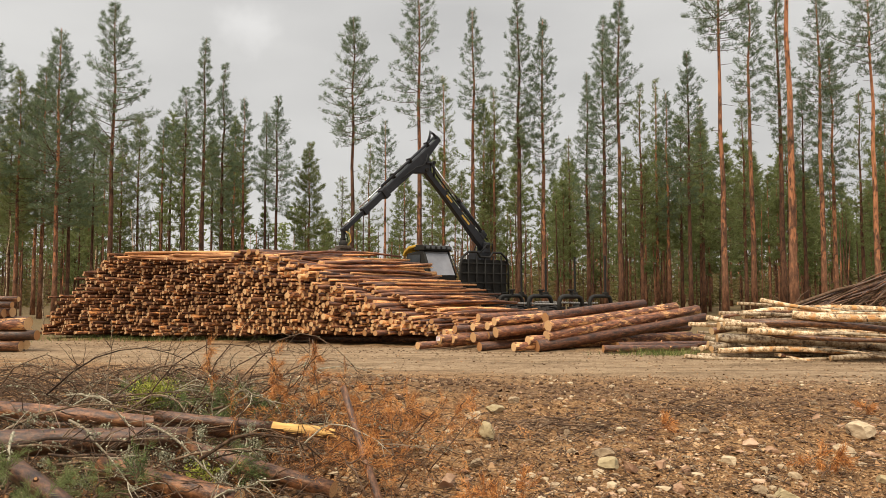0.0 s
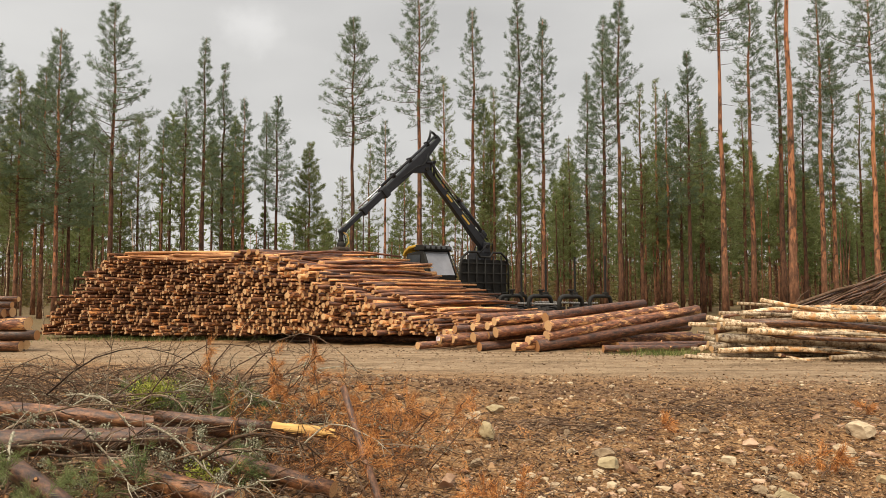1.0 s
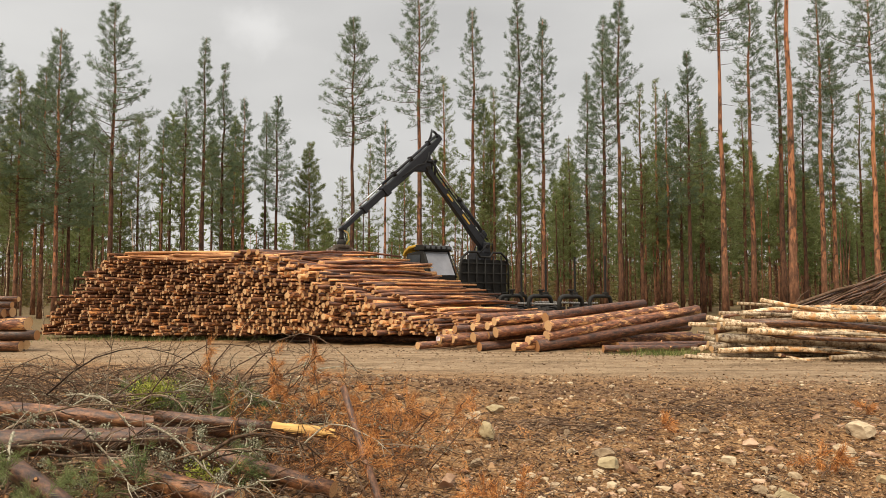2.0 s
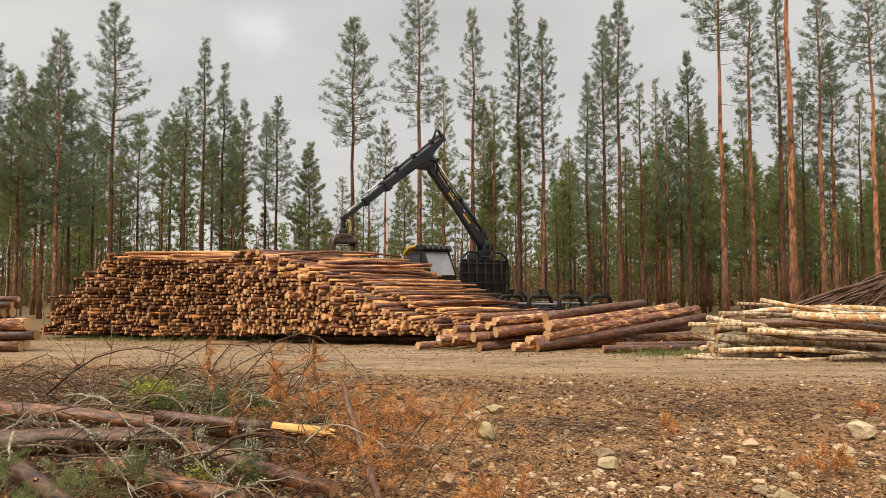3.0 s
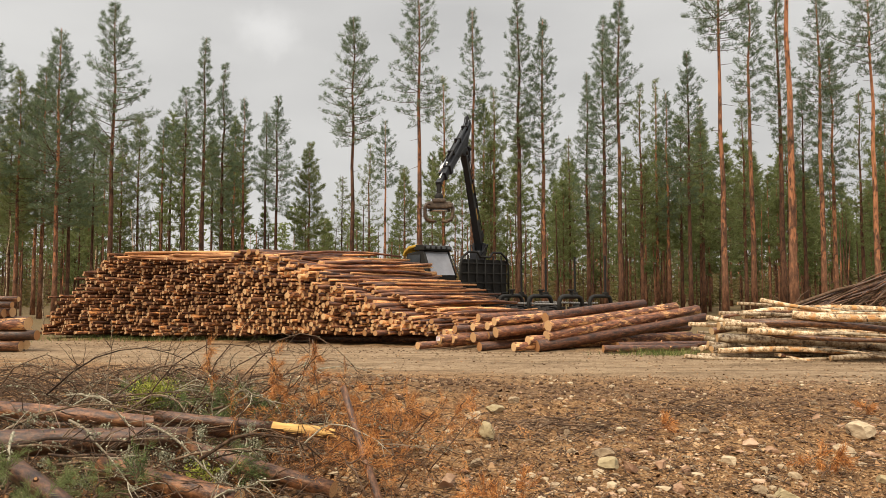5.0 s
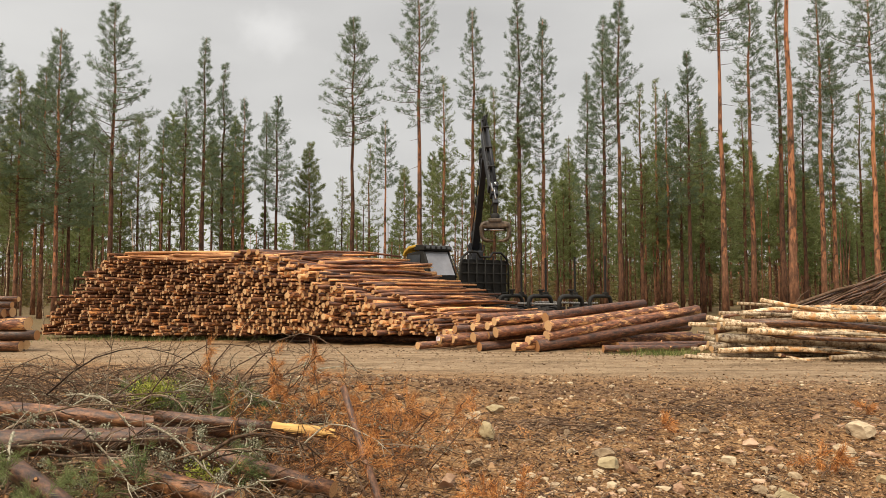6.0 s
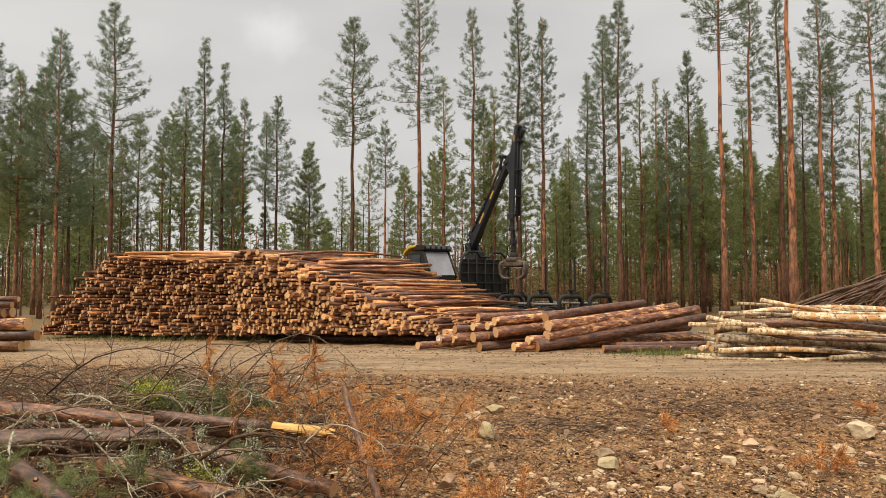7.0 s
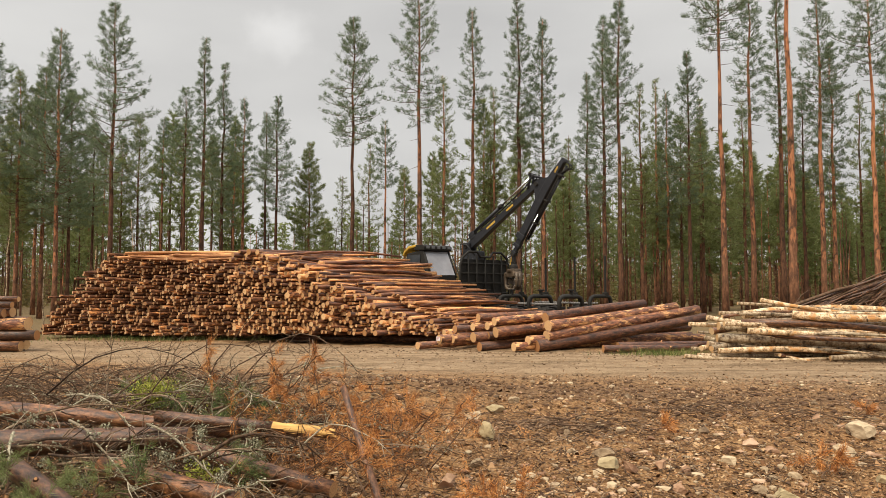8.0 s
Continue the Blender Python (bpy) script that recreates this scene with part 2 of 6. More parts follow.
def mat_ground():
    m, n, l, b = nodes_of("gravel_and_forest_soil", 0.92, 0.2)
    co = n.new("ShaderNodeTexCoord")
    sep = n.new("ShaderNodeSeparateXYZ")
    l.new(co.outputs["Object"], sep.inputs[0])
    wob = noise_tex(n, l, 0.45, 4, 0.6)
    v = math_node(n, l, "ADD", sep.outputs["Y"], math_node(n, l, "MULTIPLY", sep.outputs["X"], ROAD_SLOPE))
    v = math_node(n, l, "ADD", v, math_node(n, l, "MULTIPLY", math_node(n, l, "SUBTRACT", wob, 0.5), 2.0))

    def band(a0, a1, b0, b1):
        up = n.new("ShaderNodeMapRange")
        up.interpolation_type = "SMOOTHSTEP"
        up.inputs["From Min"].default_value, up.inputs["From Max"].default_value = a0, a1
        l.new(v, up.inputs["Value"])
        dn = n.new("ShaderNodeMapRange")
        dn.interpolation_type = "SMOOTHSTEP"
        dn.inputs["From Min"].default_value, dn.inputs["From Max"].default_value = b0, b1
        dn.inputs["To Min"].default_value, dn.inputs["To Max"].default_value = 1.0, 0.0
        l.new(v, dn.inputs["Value"])
        return math_node(n, l, "MULTIPLY", up.outputs[0], dn.outputs[0])

    fine = noise_tex(n, l, 26, 8, 0.7)
    mid = noise_tex(n, l, 3.5, 6, 0.65)
    soil = ramp(n, l, mid, [(0.41, (0.080, 0.035, 0.014)), (0.50, (0.285, 0.142, 0.054)), (0.59, (0.48, 0.270, 0.116))])
    soil = mixc(n, l, 0.55, soil, ramp(n, l, fine, [(0.41, (0.030, 0.015, 0.007)), (0.51, (0.26, 0.136, 0.057)), (0.61, (0.56, 0.360, 0.175))]))
    along = n.new("ShaderNodeMapping")
    along.inputs["Rotation"].default_value = (0, 0, math.atan(ROAD_SLOPE))
    along.inputs["Scale"].default_value = (0.22, 1.6, 1.0)
    l.new(co.outputs["Object"], along.inputs["Vector"])
    streak = n.new("ShaderNodeTexNoise")
    streak.inputs["Scale"].default_value, streak.inputs["Detail"].default_value, streak.inputs["Roughness"].default_value = 1.3, 7.0, 0.62
    l.new(along.outputs[0], streak.inputs["Vector"])
    tracks = math_node(n, l, "ADD", math_node(n, l, "MULTIPLY", streak.outputs["Fac"], 0.6), math_node(n, l, "MULTIPLY", mid, 0.4))
    road = ramp(n, l, tracks, [(0.41, (0.130, 0.078, 0.040)), (0.49, (0.30, 0.198, 0.112)), (0.57, (0.45, 0.320, 0.195))])
    road = mixc(n, l, 0.45, road, ramp(n, l, fine, [(0.36, (0.09, 0.056, 0.030)), (0.5, (0.28, 0.195, 0.115)), (0.66, (0.50, 0.38, 0.25))]))
    verge = ramp(n, l, fine, [(0.3, (0.07, 0.055, 0.028)), (0.6, (0.19, 0.150, 0.070))])
    duff = ramp(n, l, mid, [(0.3, (0.14, 0.085, 0.045)), (0.55, (0.26, 0.165, 0.085)), (0.75, (0.20, 0.19, 0.08))])
    far = n.new("ShaderNodeMapRange")
    far.inputs["From Min"].default_value, far.inputs["From Max"].default_value = 19.5, 21.0
    l.new(v, far.inputs["Value"])
    col = mixc(n, l, far.outputs[0], soil, mixc(n, l, mid, verge, duff))
    col = mixc(n, l, band(12.3, 15.2, 18.6, 20.2), col, road)
    # darker scuffed soil along the bank
    dark = math_node(n, l, "MULTIPLY", band(10.6, 11.6, 12.2, 13.2), math_node(n, l, "MULTIPLY", mid, 0.9))
    col = mixc(n, l, dark, col, (0.115, 0.075, 0.048))
    # darker ground colour under the slash, fading out to the east and north
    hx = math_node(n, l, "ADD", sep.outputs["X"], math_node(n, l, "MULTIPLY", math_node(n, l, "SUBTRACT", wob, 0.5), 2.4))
    west_fade = n.new("ShaderNodeMapRange")
    west_fade.interpolation_type = "SMOOTHSTEP"
    west_fade.inputs["From Min"].default_value, west_fade.inputs["From Max"].default_value = -1.6, -2.9
    l.new(hx, west_fade.inputs["Value"])
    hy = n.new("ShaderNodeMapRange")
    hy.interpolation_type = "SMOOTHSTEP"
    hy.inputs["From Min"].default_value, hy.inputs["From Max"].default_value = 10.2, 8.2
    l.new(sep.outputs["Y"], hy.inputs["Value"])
    slash_floor = ramp(n, l, fine, [(0.34, (0.010, 0.007, 0.004)), (0.55, (0.060, 0.036, 0.018)), (0.72, (0.17, 0.095, 0.045))])
    col = mixc(n, l, math_node(n, l, "MULTIPLY", west_fade.outputs[0], math_node(n, l, "MULTIPLY", hy.outputs[0], 0.9)), col, slash_floor)
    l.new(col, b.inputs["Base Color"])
    vor = n.new("ShaderNodeTexVoronoi")
    vor.inputs["Scale"].default_value = 34
    l.new(co.outputs["Object"], vor.inputs["Vector"])
    h = math_node(n, l, "ADD", math_node(n, l, "MULTIPLY", vor.outputs["Distance"], 0.5), fine)
    bump(n, l, b, h, 1.0, 0.05)
    return m


def build_ground():
    rr = [0.6 * (3.0 / 0.6) ** (i / 20) for i in range(20)]
    rr += [3.0 * 10 ** (i / 250) for i in range(250)]
    rr += [30 * (2500 / 30) ** (i / 60) for i in range(61)]
    aa = [radians(-42 + 84 * i / 330) for i in range(330)] + [radians(42 + 276 * i / 60) for i in range(60)]
    verts = [(0, 0, ground_z(0, 0))]
    for r in rr:
        for a in aa:
            x, y = r * math.sin(a), r * math.cos(a)
            verts.append((x, y, ground_z(x, y) if r < 400 else -0.3))
    na = len(aa)
    faces = [(0, 1 + (k + 1) % na, 1 + k) for k in range(na)]
    for i in range(len(rr) - 1):
        o, p = 1 + i * na, 1 + (i + 1) * na
        faces += [(o + k, o + (k + 1) % na, p + (k + 1) % na, p + k) for k in range(na)]
    g = Geo()
    g.v, g.f, g.m, g.s = verts, faces, [0] * len(faces), [True] * len(faces)
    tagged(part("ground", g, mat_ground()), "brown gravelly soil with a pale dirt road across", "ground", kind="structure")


build_ground()


# ---- forest ----
def pine(name, h, cb, r, seed, density=1.0, leaf=None, blade=0.21, wide=0.015):
    """Trunk, limbs and needle-tuft crown of a Scots pine: height h, lowest green whorl at cb, crown radius r."""
    rng = random.Random(seed)
    nr = np.random.RandomState(seed)
    trunk, limbs = Geo(), Geo()
    r0 = 0.0082 * h + 0.015
    sway = [(rng.uniform(-1, 1) * 0.006 * h, rng.uniform(-1, 1) * 0.006 * h) for _ in range(9)]
    pts = [Vector((sway[i][0] * (i / 8) ** 1, sway[i][1] * (i / 8), h * i / 8 - (0.25 if i == 0 else 0))) for i in range(9)]
    rad = [r0 * (1.25 if i == 0 else (1 - 0.88 * (i / 8) ** 1.1)) for i in range(9)]
    trunk.tube(pts, rad, 9, rough=0.05, rng=rng)

    def axis(z):
        k = min(max(z / h * 8, 0), 7.999)
        i = int(k)
        return pts[i].lerp(pts[i + 1], k - i)

    centres, ways = [], []
    z = cb
    while z < h - 0.15:
        u = (z - cb) / max(h - cb, 0.1)
        prof = 1.45 * (0.42 + 0.58 * min(1, u / 0.28)) * (1 - u) ** 0.66 * (1 + 0.12 * math.sin(z * 2.3 + seed))
        n = rng.choice((4, 5, 5, 6))
        a0 = rng.uniform(0, 6.28)
        for k in range(n):
            if rng.random() < 0.10 and u < 0.6:
                continue
            ln = max(0.28, r * prof * rng.uniform(0.55, 1.15))
            az = a0 + 6.283 * k / n + rng.uniform(-0.35, 0.35)
            rise = radians(-10 + 44 * u ** 1.1 + rng.uniform(-16, 16))
            out = Vector((math.cos(az), math.sin(az), 0))
            p0 = axis(z + rng.uniform(-0.12, 0.12))
            bp = [p0]
            for j in range(1, 5):
                e = rise + radians(7 * j)
                bp.append(bp[-1] + (out * math.cos(e) + Vector((0, 0, math.sin(e)))) * (ln / 4))
            limbs.tube(bp, [(0.008 * ln + 0.009) * (1 - 0.2 * j) for j in range(5)], 4, caps=False)
            m = max(3, int(7.0 * ln * density) + 2)
            for _ in range(m):
                t = 4 * (1 - 0.74 * rng.random() ** 1.2) * 0.999
                i = int(t)
                c = bp[i].lerp(bp[i + 1], t - i)
                side = out.cross(Vector((0, 0, 1))) * rng.uniform(-1, 1) * 0.40 * min(ln, 1.6) * (0.3 + 0.7 * (1 - t / 4))
                c = c + side + Vector((0, 0, rng.uniform(-0.05, 0.18)))
                centres.append(c)
                ways.append((out * 0.7 + side * 0.8 + Vector((0, 0, 0.55))).normalized())
        z += rng.uniform(0.30, 0.46) * (1.0 if density >= 0.9 else 1.35)
    # dead lower snags
    for _ in range(rng.randint(3, 8)):
        zz = rng.uniform(max(1.2, cb * 0.45), cb)
        az = rng.uniform(0, 6.28)
        p0 = axis(zz)
        ln = rng.uniform(0.3, 0.9)
        limbs.tube([p0, p0 + Vector((math.cos(az) * ln, math.sin(az) * ln, rng.uniform(-0.2, 0.1)))], [0.018, 0.006], 4, caps=False)
    c = np.array([tuple(p) for p in centres])
    w = np.array([tuple(p) for p in ways])
    per = 10 if density > 0.7 else 7
    c = np.repeat(c, per, 0) + nr.normal(0, 0.05, (len(c) * per, 3))
    w = np.repeat(w, per, 0) + nr.normal(0, 0.62, (len(w) * per, 3))
    w /= np.linalg.norm(w, axis=1, keepdims=True)
    s = np.cross(w, nr.normal(0, 1, w.shape))
    s /= np.linalg.norm(s, axis=1, keepdims=True) + 1e-9
    ln = blade * nr.uniform(0.6, 1.2, (len(c), 1))
    wd = wide * nr.uniform(0.7, 1.3, (len(c), 1))
    v = np.stack([c - s * wd, c + s * wd, c + w * ln], 1).reshape(-1, 3)
    crown = bpy.data.meshes.new(name + "_crown")
    k = len(v) // 3
    crown.vertices.add(len(v))
    crown.vertices.foreach_set("co", v.astype(np.float32).ravel())
    crown.loops.add(len(v))
    crown.loops.foreach_set("vertex_index", np.arange(len(v), dtype=np.int32))
    crown.polygons.add(k)
    crown.polygons.foreach_set("loop_start", np.arange(0, 3 * k, 3, dtype=np.int32))
    crown.materials.append(leaf or NEEDLE)
    crown.update(calc_edges=True)
    return trunk, limbs, crown


def pine_thing(x, y, h, cb, r, seed, label, group, density=1.0, **kw):
    trunk, limbs, crown = pine("pine", h, cb, r, seed, density, **kw)
    t = thing("pine_tree", label, "tree", group, pose(x, y, ground_z(x, y), 0, 0, 0))
    part("trunk", trunk, BARK_TREE, t)
    part("branchwork", limbs, TWIG, t, kind="stuff")
    part("crown", crown, NEEDLE, t, kind="stuff")
    return t


PINES_WEST = [(-26.46, 43, 15.4, 5.1, 1.91), (-22.34, 40, 17.2, 5.8, 2.1), (-18.72, 39, 18.2, 7.5, 2.14), (-26.3, 52, 14.5, 6.6, 1.76), (-22.05, 50, 14.4, 4.6, 1.69), (-22.74, 56, 15.7, 9.5, 1.18), (-18.35, 49, 16.2, 9.9, 1.55), (-15.65, 45, 18.4, 8.4, 1.19), (-15.33, 48, 17.6, 5.8, 1.26), (-14.47, 50, 15.7, 9.1, 1.19), (-13.36, 52, 15.2, 8.5, 1.1), (-11.56, 48, 15.2, 7.2, 1.52), (-9.69, 50, 12.4, 2.6, 1.75), (-7.73, 53, 10.5, 4.7, 1.12), (-5.52, 42, 18.6, 10.7, 2.07), (-5.99, 56, 13.4, 4.9, 1.48)]
PINES_MIDDLE = [(-4.59, 55, 15.2, 9.8, 1.3), (-1.36, 40, 20.2, 11.6, 1.83), (-3.24, 58, 11.9, 5.0, 1.53), (0.04, 48, 16.8, 5.2, 1.35), (1.93, 44, 19.7, 12.6, 1.16), (3.61, 49, 16.0, 5.1, 1.55), (4.63, 42, 20.0, 9.5, 1.4), (6.24, 43, 18.8, 9.0, 1.43), (10.26, 56, 14.3, 4.4, 1.48), (10.46, 50, 17.6, 6.0, 1.14), (10.51, 45, 19.8, 7.4, 1.66), (10.5, 41, 19.3, 11.7, 1.37), (13.49, 47, 15.9, 5.0, 1.32), (16.06, 52, 17.6, 4.9, 1.19), (16.58, 51, 16.4, 6.1, 1.16), (15.69, 44, 17.0, 7.3, 1.55)]
PINES_EAST = [(14.19, 35, 19.6, 14.2, 1.84), (19.89, 53, 16.3, 5.4, 1.02), (20.5, 47, 14.7, 4.6, 1.32), (18.79, 42, 20.8, 12.3, 1.25), (13.11, 26, 18.3, 14.3, 2.05), (19.59, 40, 20.2, 10.3, 0.91), (24.01, 46, 15.2, 8.7, 1.21), (21.92, 40, 19.7, 11.6, 1.69), (24.9, 44, 17.6, 7.7, 1.31), (29.03, 48, 15.6, 4.7, 1.18), (23.78, 38, 19.3, 13.7, 1.74), (30.14, 47, 14.7, 5.4, 1.49), (-27.05, 41, 17.2, 8.0, 2.17), (-29.43, 50, 16.7, 5.2, 1.9), (28.44, 43, 18.7, 9.3, 1.81), (-25.47, 44, 16.1, 5.9, 2.05), (-24.84, 46, 15.2, 5.7, 1.94), (-28.16, 45, 13.4, 4.5, 1.9), (-23.27, 50, 12.6, 4.4, 1.59), (11.64, 55, 11.4, 4.1, 1.35), (14.27, 54, 13.0, 4.5, 1.42)]
for i, (x, y, h, cb, r) in enumerate(PINES_WEST + PINES_MIDDLE + PINES_EAST):
    if h > 17.5 and cb > 8:
        say = "tall straight Scots pine with bare reddish trunk and high crown"
    elif cb < 5:
        say = "dense young pine green nearly down to the ground"
    else:
        say = "slender Scots pine with orange-brown trunk at the forest edge"
    pine_thing(x, y, h, cb, r, 100 + i, say, "pines at the forest edge", 2.3 if cb < 3 else 1.2 if x < -20 else 1.0 if cb > 5.5 else 0.8, leaf=NEEDLE_SKY_LIT if cb > 5.5 else NEEDLE)


def build_background_forest():
    rng = random.Random(5)
    kinds = []
    for k in range(6):
        h = (9.5, 12.0, 14.0, 15.5, 13.0, 16.5)[k]
        kinds.append((h, pine_thing(0, 0, h, h * (0.10, 0.25, 0.34, 0.42, 0.2, 0.5)[k], (1.3, 1.5, 1.6, 1.7, 1.7, 1.8)[k], 900 + k,
                                    "mid-sized pine standing among other trees in the forest", "pines deeper in the forest", 0.62, blade=0.40, wide=0.034)))
    used = set()
    placed = 0
    while placed < 105:
        y = rng.uniform(50, 92)
        b = rng.uniform(-0.74, 0.74)
        x = b * y
        gap = -0.30 < b < -0.06
        k = rng.choice((0, 0, 1)) if gap else rng.choice((0, 1, 1, 2, 2, 3, 4, 5))
        if gap and (y < 58 or rng.random() < 0.35):
            continue
        h, src = kinds[k]
        s = rng.uniform(0.82, 1.12) * (0.86 if gap else 1)
        m = pose(x, y, ground_z(x, y), 0, 0, rng.uniform(0, 360)) @ Matrix.Scale(s, 4)
        if k not in used:
            used.add(k)
            src.matrix_basis = m
        else:
            t = copy_thing(src, Matrix())
            t.matrix_basis = m
        placed += 1
    # the stand closes up towards the east
    for _ in range(46):
        y = rng.uniform(54, 95)
        x = rng.uniform(0.28, 0.74) * y
        k = rng.choice((1, 2, 2, 3, 4, 5))
        t = copy_thing(kinds[k][1], Matrix())
        t.matrix_basis = pose(x, y, ground_z(x, y), 0, 0, rng.uniform(0, 360)) @ Matrix.Scale(rng.uniform(0.8, 1.1), 4)
    # the woods further off, too many to count
    g = Geo()
    nv = np.random.RandomState(8)
    for _ in range(250):
        y = rng.uniform(88, 200)
        b = rng.uniform(-0.78, 0.78)
        if b < 0.36 and rng.random() < 0.35:
            continue
        gap = -0.30 < b < -0.06
        h = rng.uniform(9, 13) if gap else rng.uniform(12, 18)
        x = b * y
        z0 = ground_z(x, y)
        g.tube([(x, y, z0 - 0.2), (x, y, z0 + h)], [0.13, 0.02], 5, 1, 1, caps=False)
        cb = h * rng.uniform(0.02, 0.38)
        for _ in range(120):
            u = rng.random() ** 0.8
            rr = (1.7 * (1 - u) ** 0.7 + 0.15) * math.sqrt(rng.random())
            a = rng.uniform(0, 6.28)
            c = Vector((x + rr * math.cos(a), y + rr * math.sin(a), z0 + cb + u * (h - cb)))
            d = Vector((math.cos(a), math.sin(a), rng.uniform(0.1, 0.9))) * rng.uniform(0.35, 0.75)
            e = Vector(nv.normal(0, 0.16, 3))
            g.add([c - e, c + e, c + d], [(0, 1, 2)], 0, False)
    # slim poles between the larger stems
    for _ in range(260):
        y = rng.uniform(48, 100)
        x = rng.uniform(-0.72, 0.72) * y
        z0 = ground_z(x, y)
        lean = rng.gauss(0, 0.15)
        g.tube([(x, y, z0 - 0.2), (x + lean, y, z0 + rng.uniform(4.5, 9))], [rng.uniform(0.05, 0.11), 0.03], 5, 1, 1, caps=False)
    # undergrowth: small spruces and saplings
    for _ in range(2100):
        y = rng.uniform(64, 190)
        x = rng.uniform(-0.78, 0.78) * y
        z0 = ground_z(x, y)
        h = rng.uniform(1.2, 4.6) * (1.0 if y < 110 else 1.5)
        for _ in range(58):
            u = rng.random() ** 1.2
            rr = 0.28 * h * (1 - u) * math.sqrt(rng.random()) + 0.05
            a = rng.uniform(0, 6.28)
            c = Vector((x + rr * math.cos(a), y + rr * math.sin(a), z0 + u * h))
            d = Vector((math.cos(a), math.sin(a), rng.uniform(-0.2, 0.5))) * rng.uniform(0.25, 0.5)
            e = Vector(nv.normal(0, 0.075, 3))
            g.add([c - e, c + e, c + d], [(0, 1, 2)], 2, False)
    for _ in range(1500):
        y = rng.uniform(100, 200)
        b = rng.uniform(-0.78, 0.78)
        x = b * y
        h = rng.uniform(3.5, 5.5) if -0.30 < b < -0.06 else rng.uniform(5, 9)
        z0 = ground_z(x, y)
        for _ in range(60):
            u = rng.random() ** 1.1
            rr = 0.24 * h * (1 - u) * math.sqrt(rng.random()) + 0.1
            a = rng.uniform(0, 6.28)
            c = Vector((x + rr * math.cos(a), y + rr * math.sin(a), z0 + u * h))
            d = Vector((math.cos(a), math.sin(a), rng.uniform(-0.2, 0.6))) * rng.uniform(0.4, 0.8)
            e = Vector(nv.normal(0, 0.13, 3))
            g.add([c - e, c + e, c + d], [(0, 1, 2)], 2, False)
    tagged(part("distant_forest", g, [NEEDLE, BARK_TREE, NEEDLE_SHADED]), "dense far pine woods behind the forest edge", "forest", kind="stuff")


build_background_forest()


def birch_sapling(x, y, h, seed):
    rng = random.Random(seed)
    t = thing("birch_sapling", "thin pale-stemmed young birch without leaves", "tree", "bare saplings", pose(x, y, ground_z(x, y)))
    g = Geo()
    pts = [(rng.gauss(0, 0.012) * i, rng.gauss(0, 0.012) * i, h * i / 6 - (0.1 if i == 0 else 0)) for i in range(7)]
    g.tube(pts, [0.042 * (1 - 0.13 * i) for i in range(7)], 7, rough=0.06, rng=rng)
    part("trunk", g, BARK_BIRCH, t)
    k = Geo()
    for _ in range(16):
        i = rng.randint(2, 5)
        p = Vector(pts[i])
        a = rng.uniform(0, 6.28)
        d = Vector((math.cos(a) * 0.5, math.sin(a) * 0.5, 0.7)) * rng.uniform(0.5, 1.1)
        k.tube([p, p + d * 0.6, p + d * 1.0 + Vector((0, 0, 0.1))], [0.014, 0.009, 0.003], 4, caps=False)
    part("twig_growth", k, TWIG, t, kind="stuff")


for i, (x, y, h) in enumerate(((-22.0, 35.0, 5.6), (-19.2, 33.5, 2.9), (-17.3, 34.5, 4.0), (-15.9, 35.5, 5.9))):
    birch_sapling(x, y, h, 40 + i)


# ---- stacked timber ----
def log_geo(length, r, rng, sides=12, taper=0.82, bow=0.012, rings=4):
    g = Geo()
    bx, by = rng.uniform(-bow, bow) * length, rng.uniform(-bow, bow) * length
    pts, rad = [], []
    for i in range(rings):
        u = i / (rings - 1)
        k = 4 * u * (1 - u)
        pts.append((bx * k, by * k, length * u))
        rad.append(r * (1 + (taper - 1) * u))
    g.tube(pts, rad, sides, 0, 1, 0.05, rng)
    return g


def lying(p, turn, tilt=0.0):
    """The pose of a log whose near end is at p; turn: degrees from straight ahead to the east; tilt: its far end raised."""
    a, e = radians(turn), radians(tilt)
    d = Vector((math.sin(a) * math.cos(e), math.cos(a) * math.cos(e), math.sin(e)))
    return Matrix.Translation(p) @ d.to_track_quat("Z", "Y").to_matrix().to_4x4()


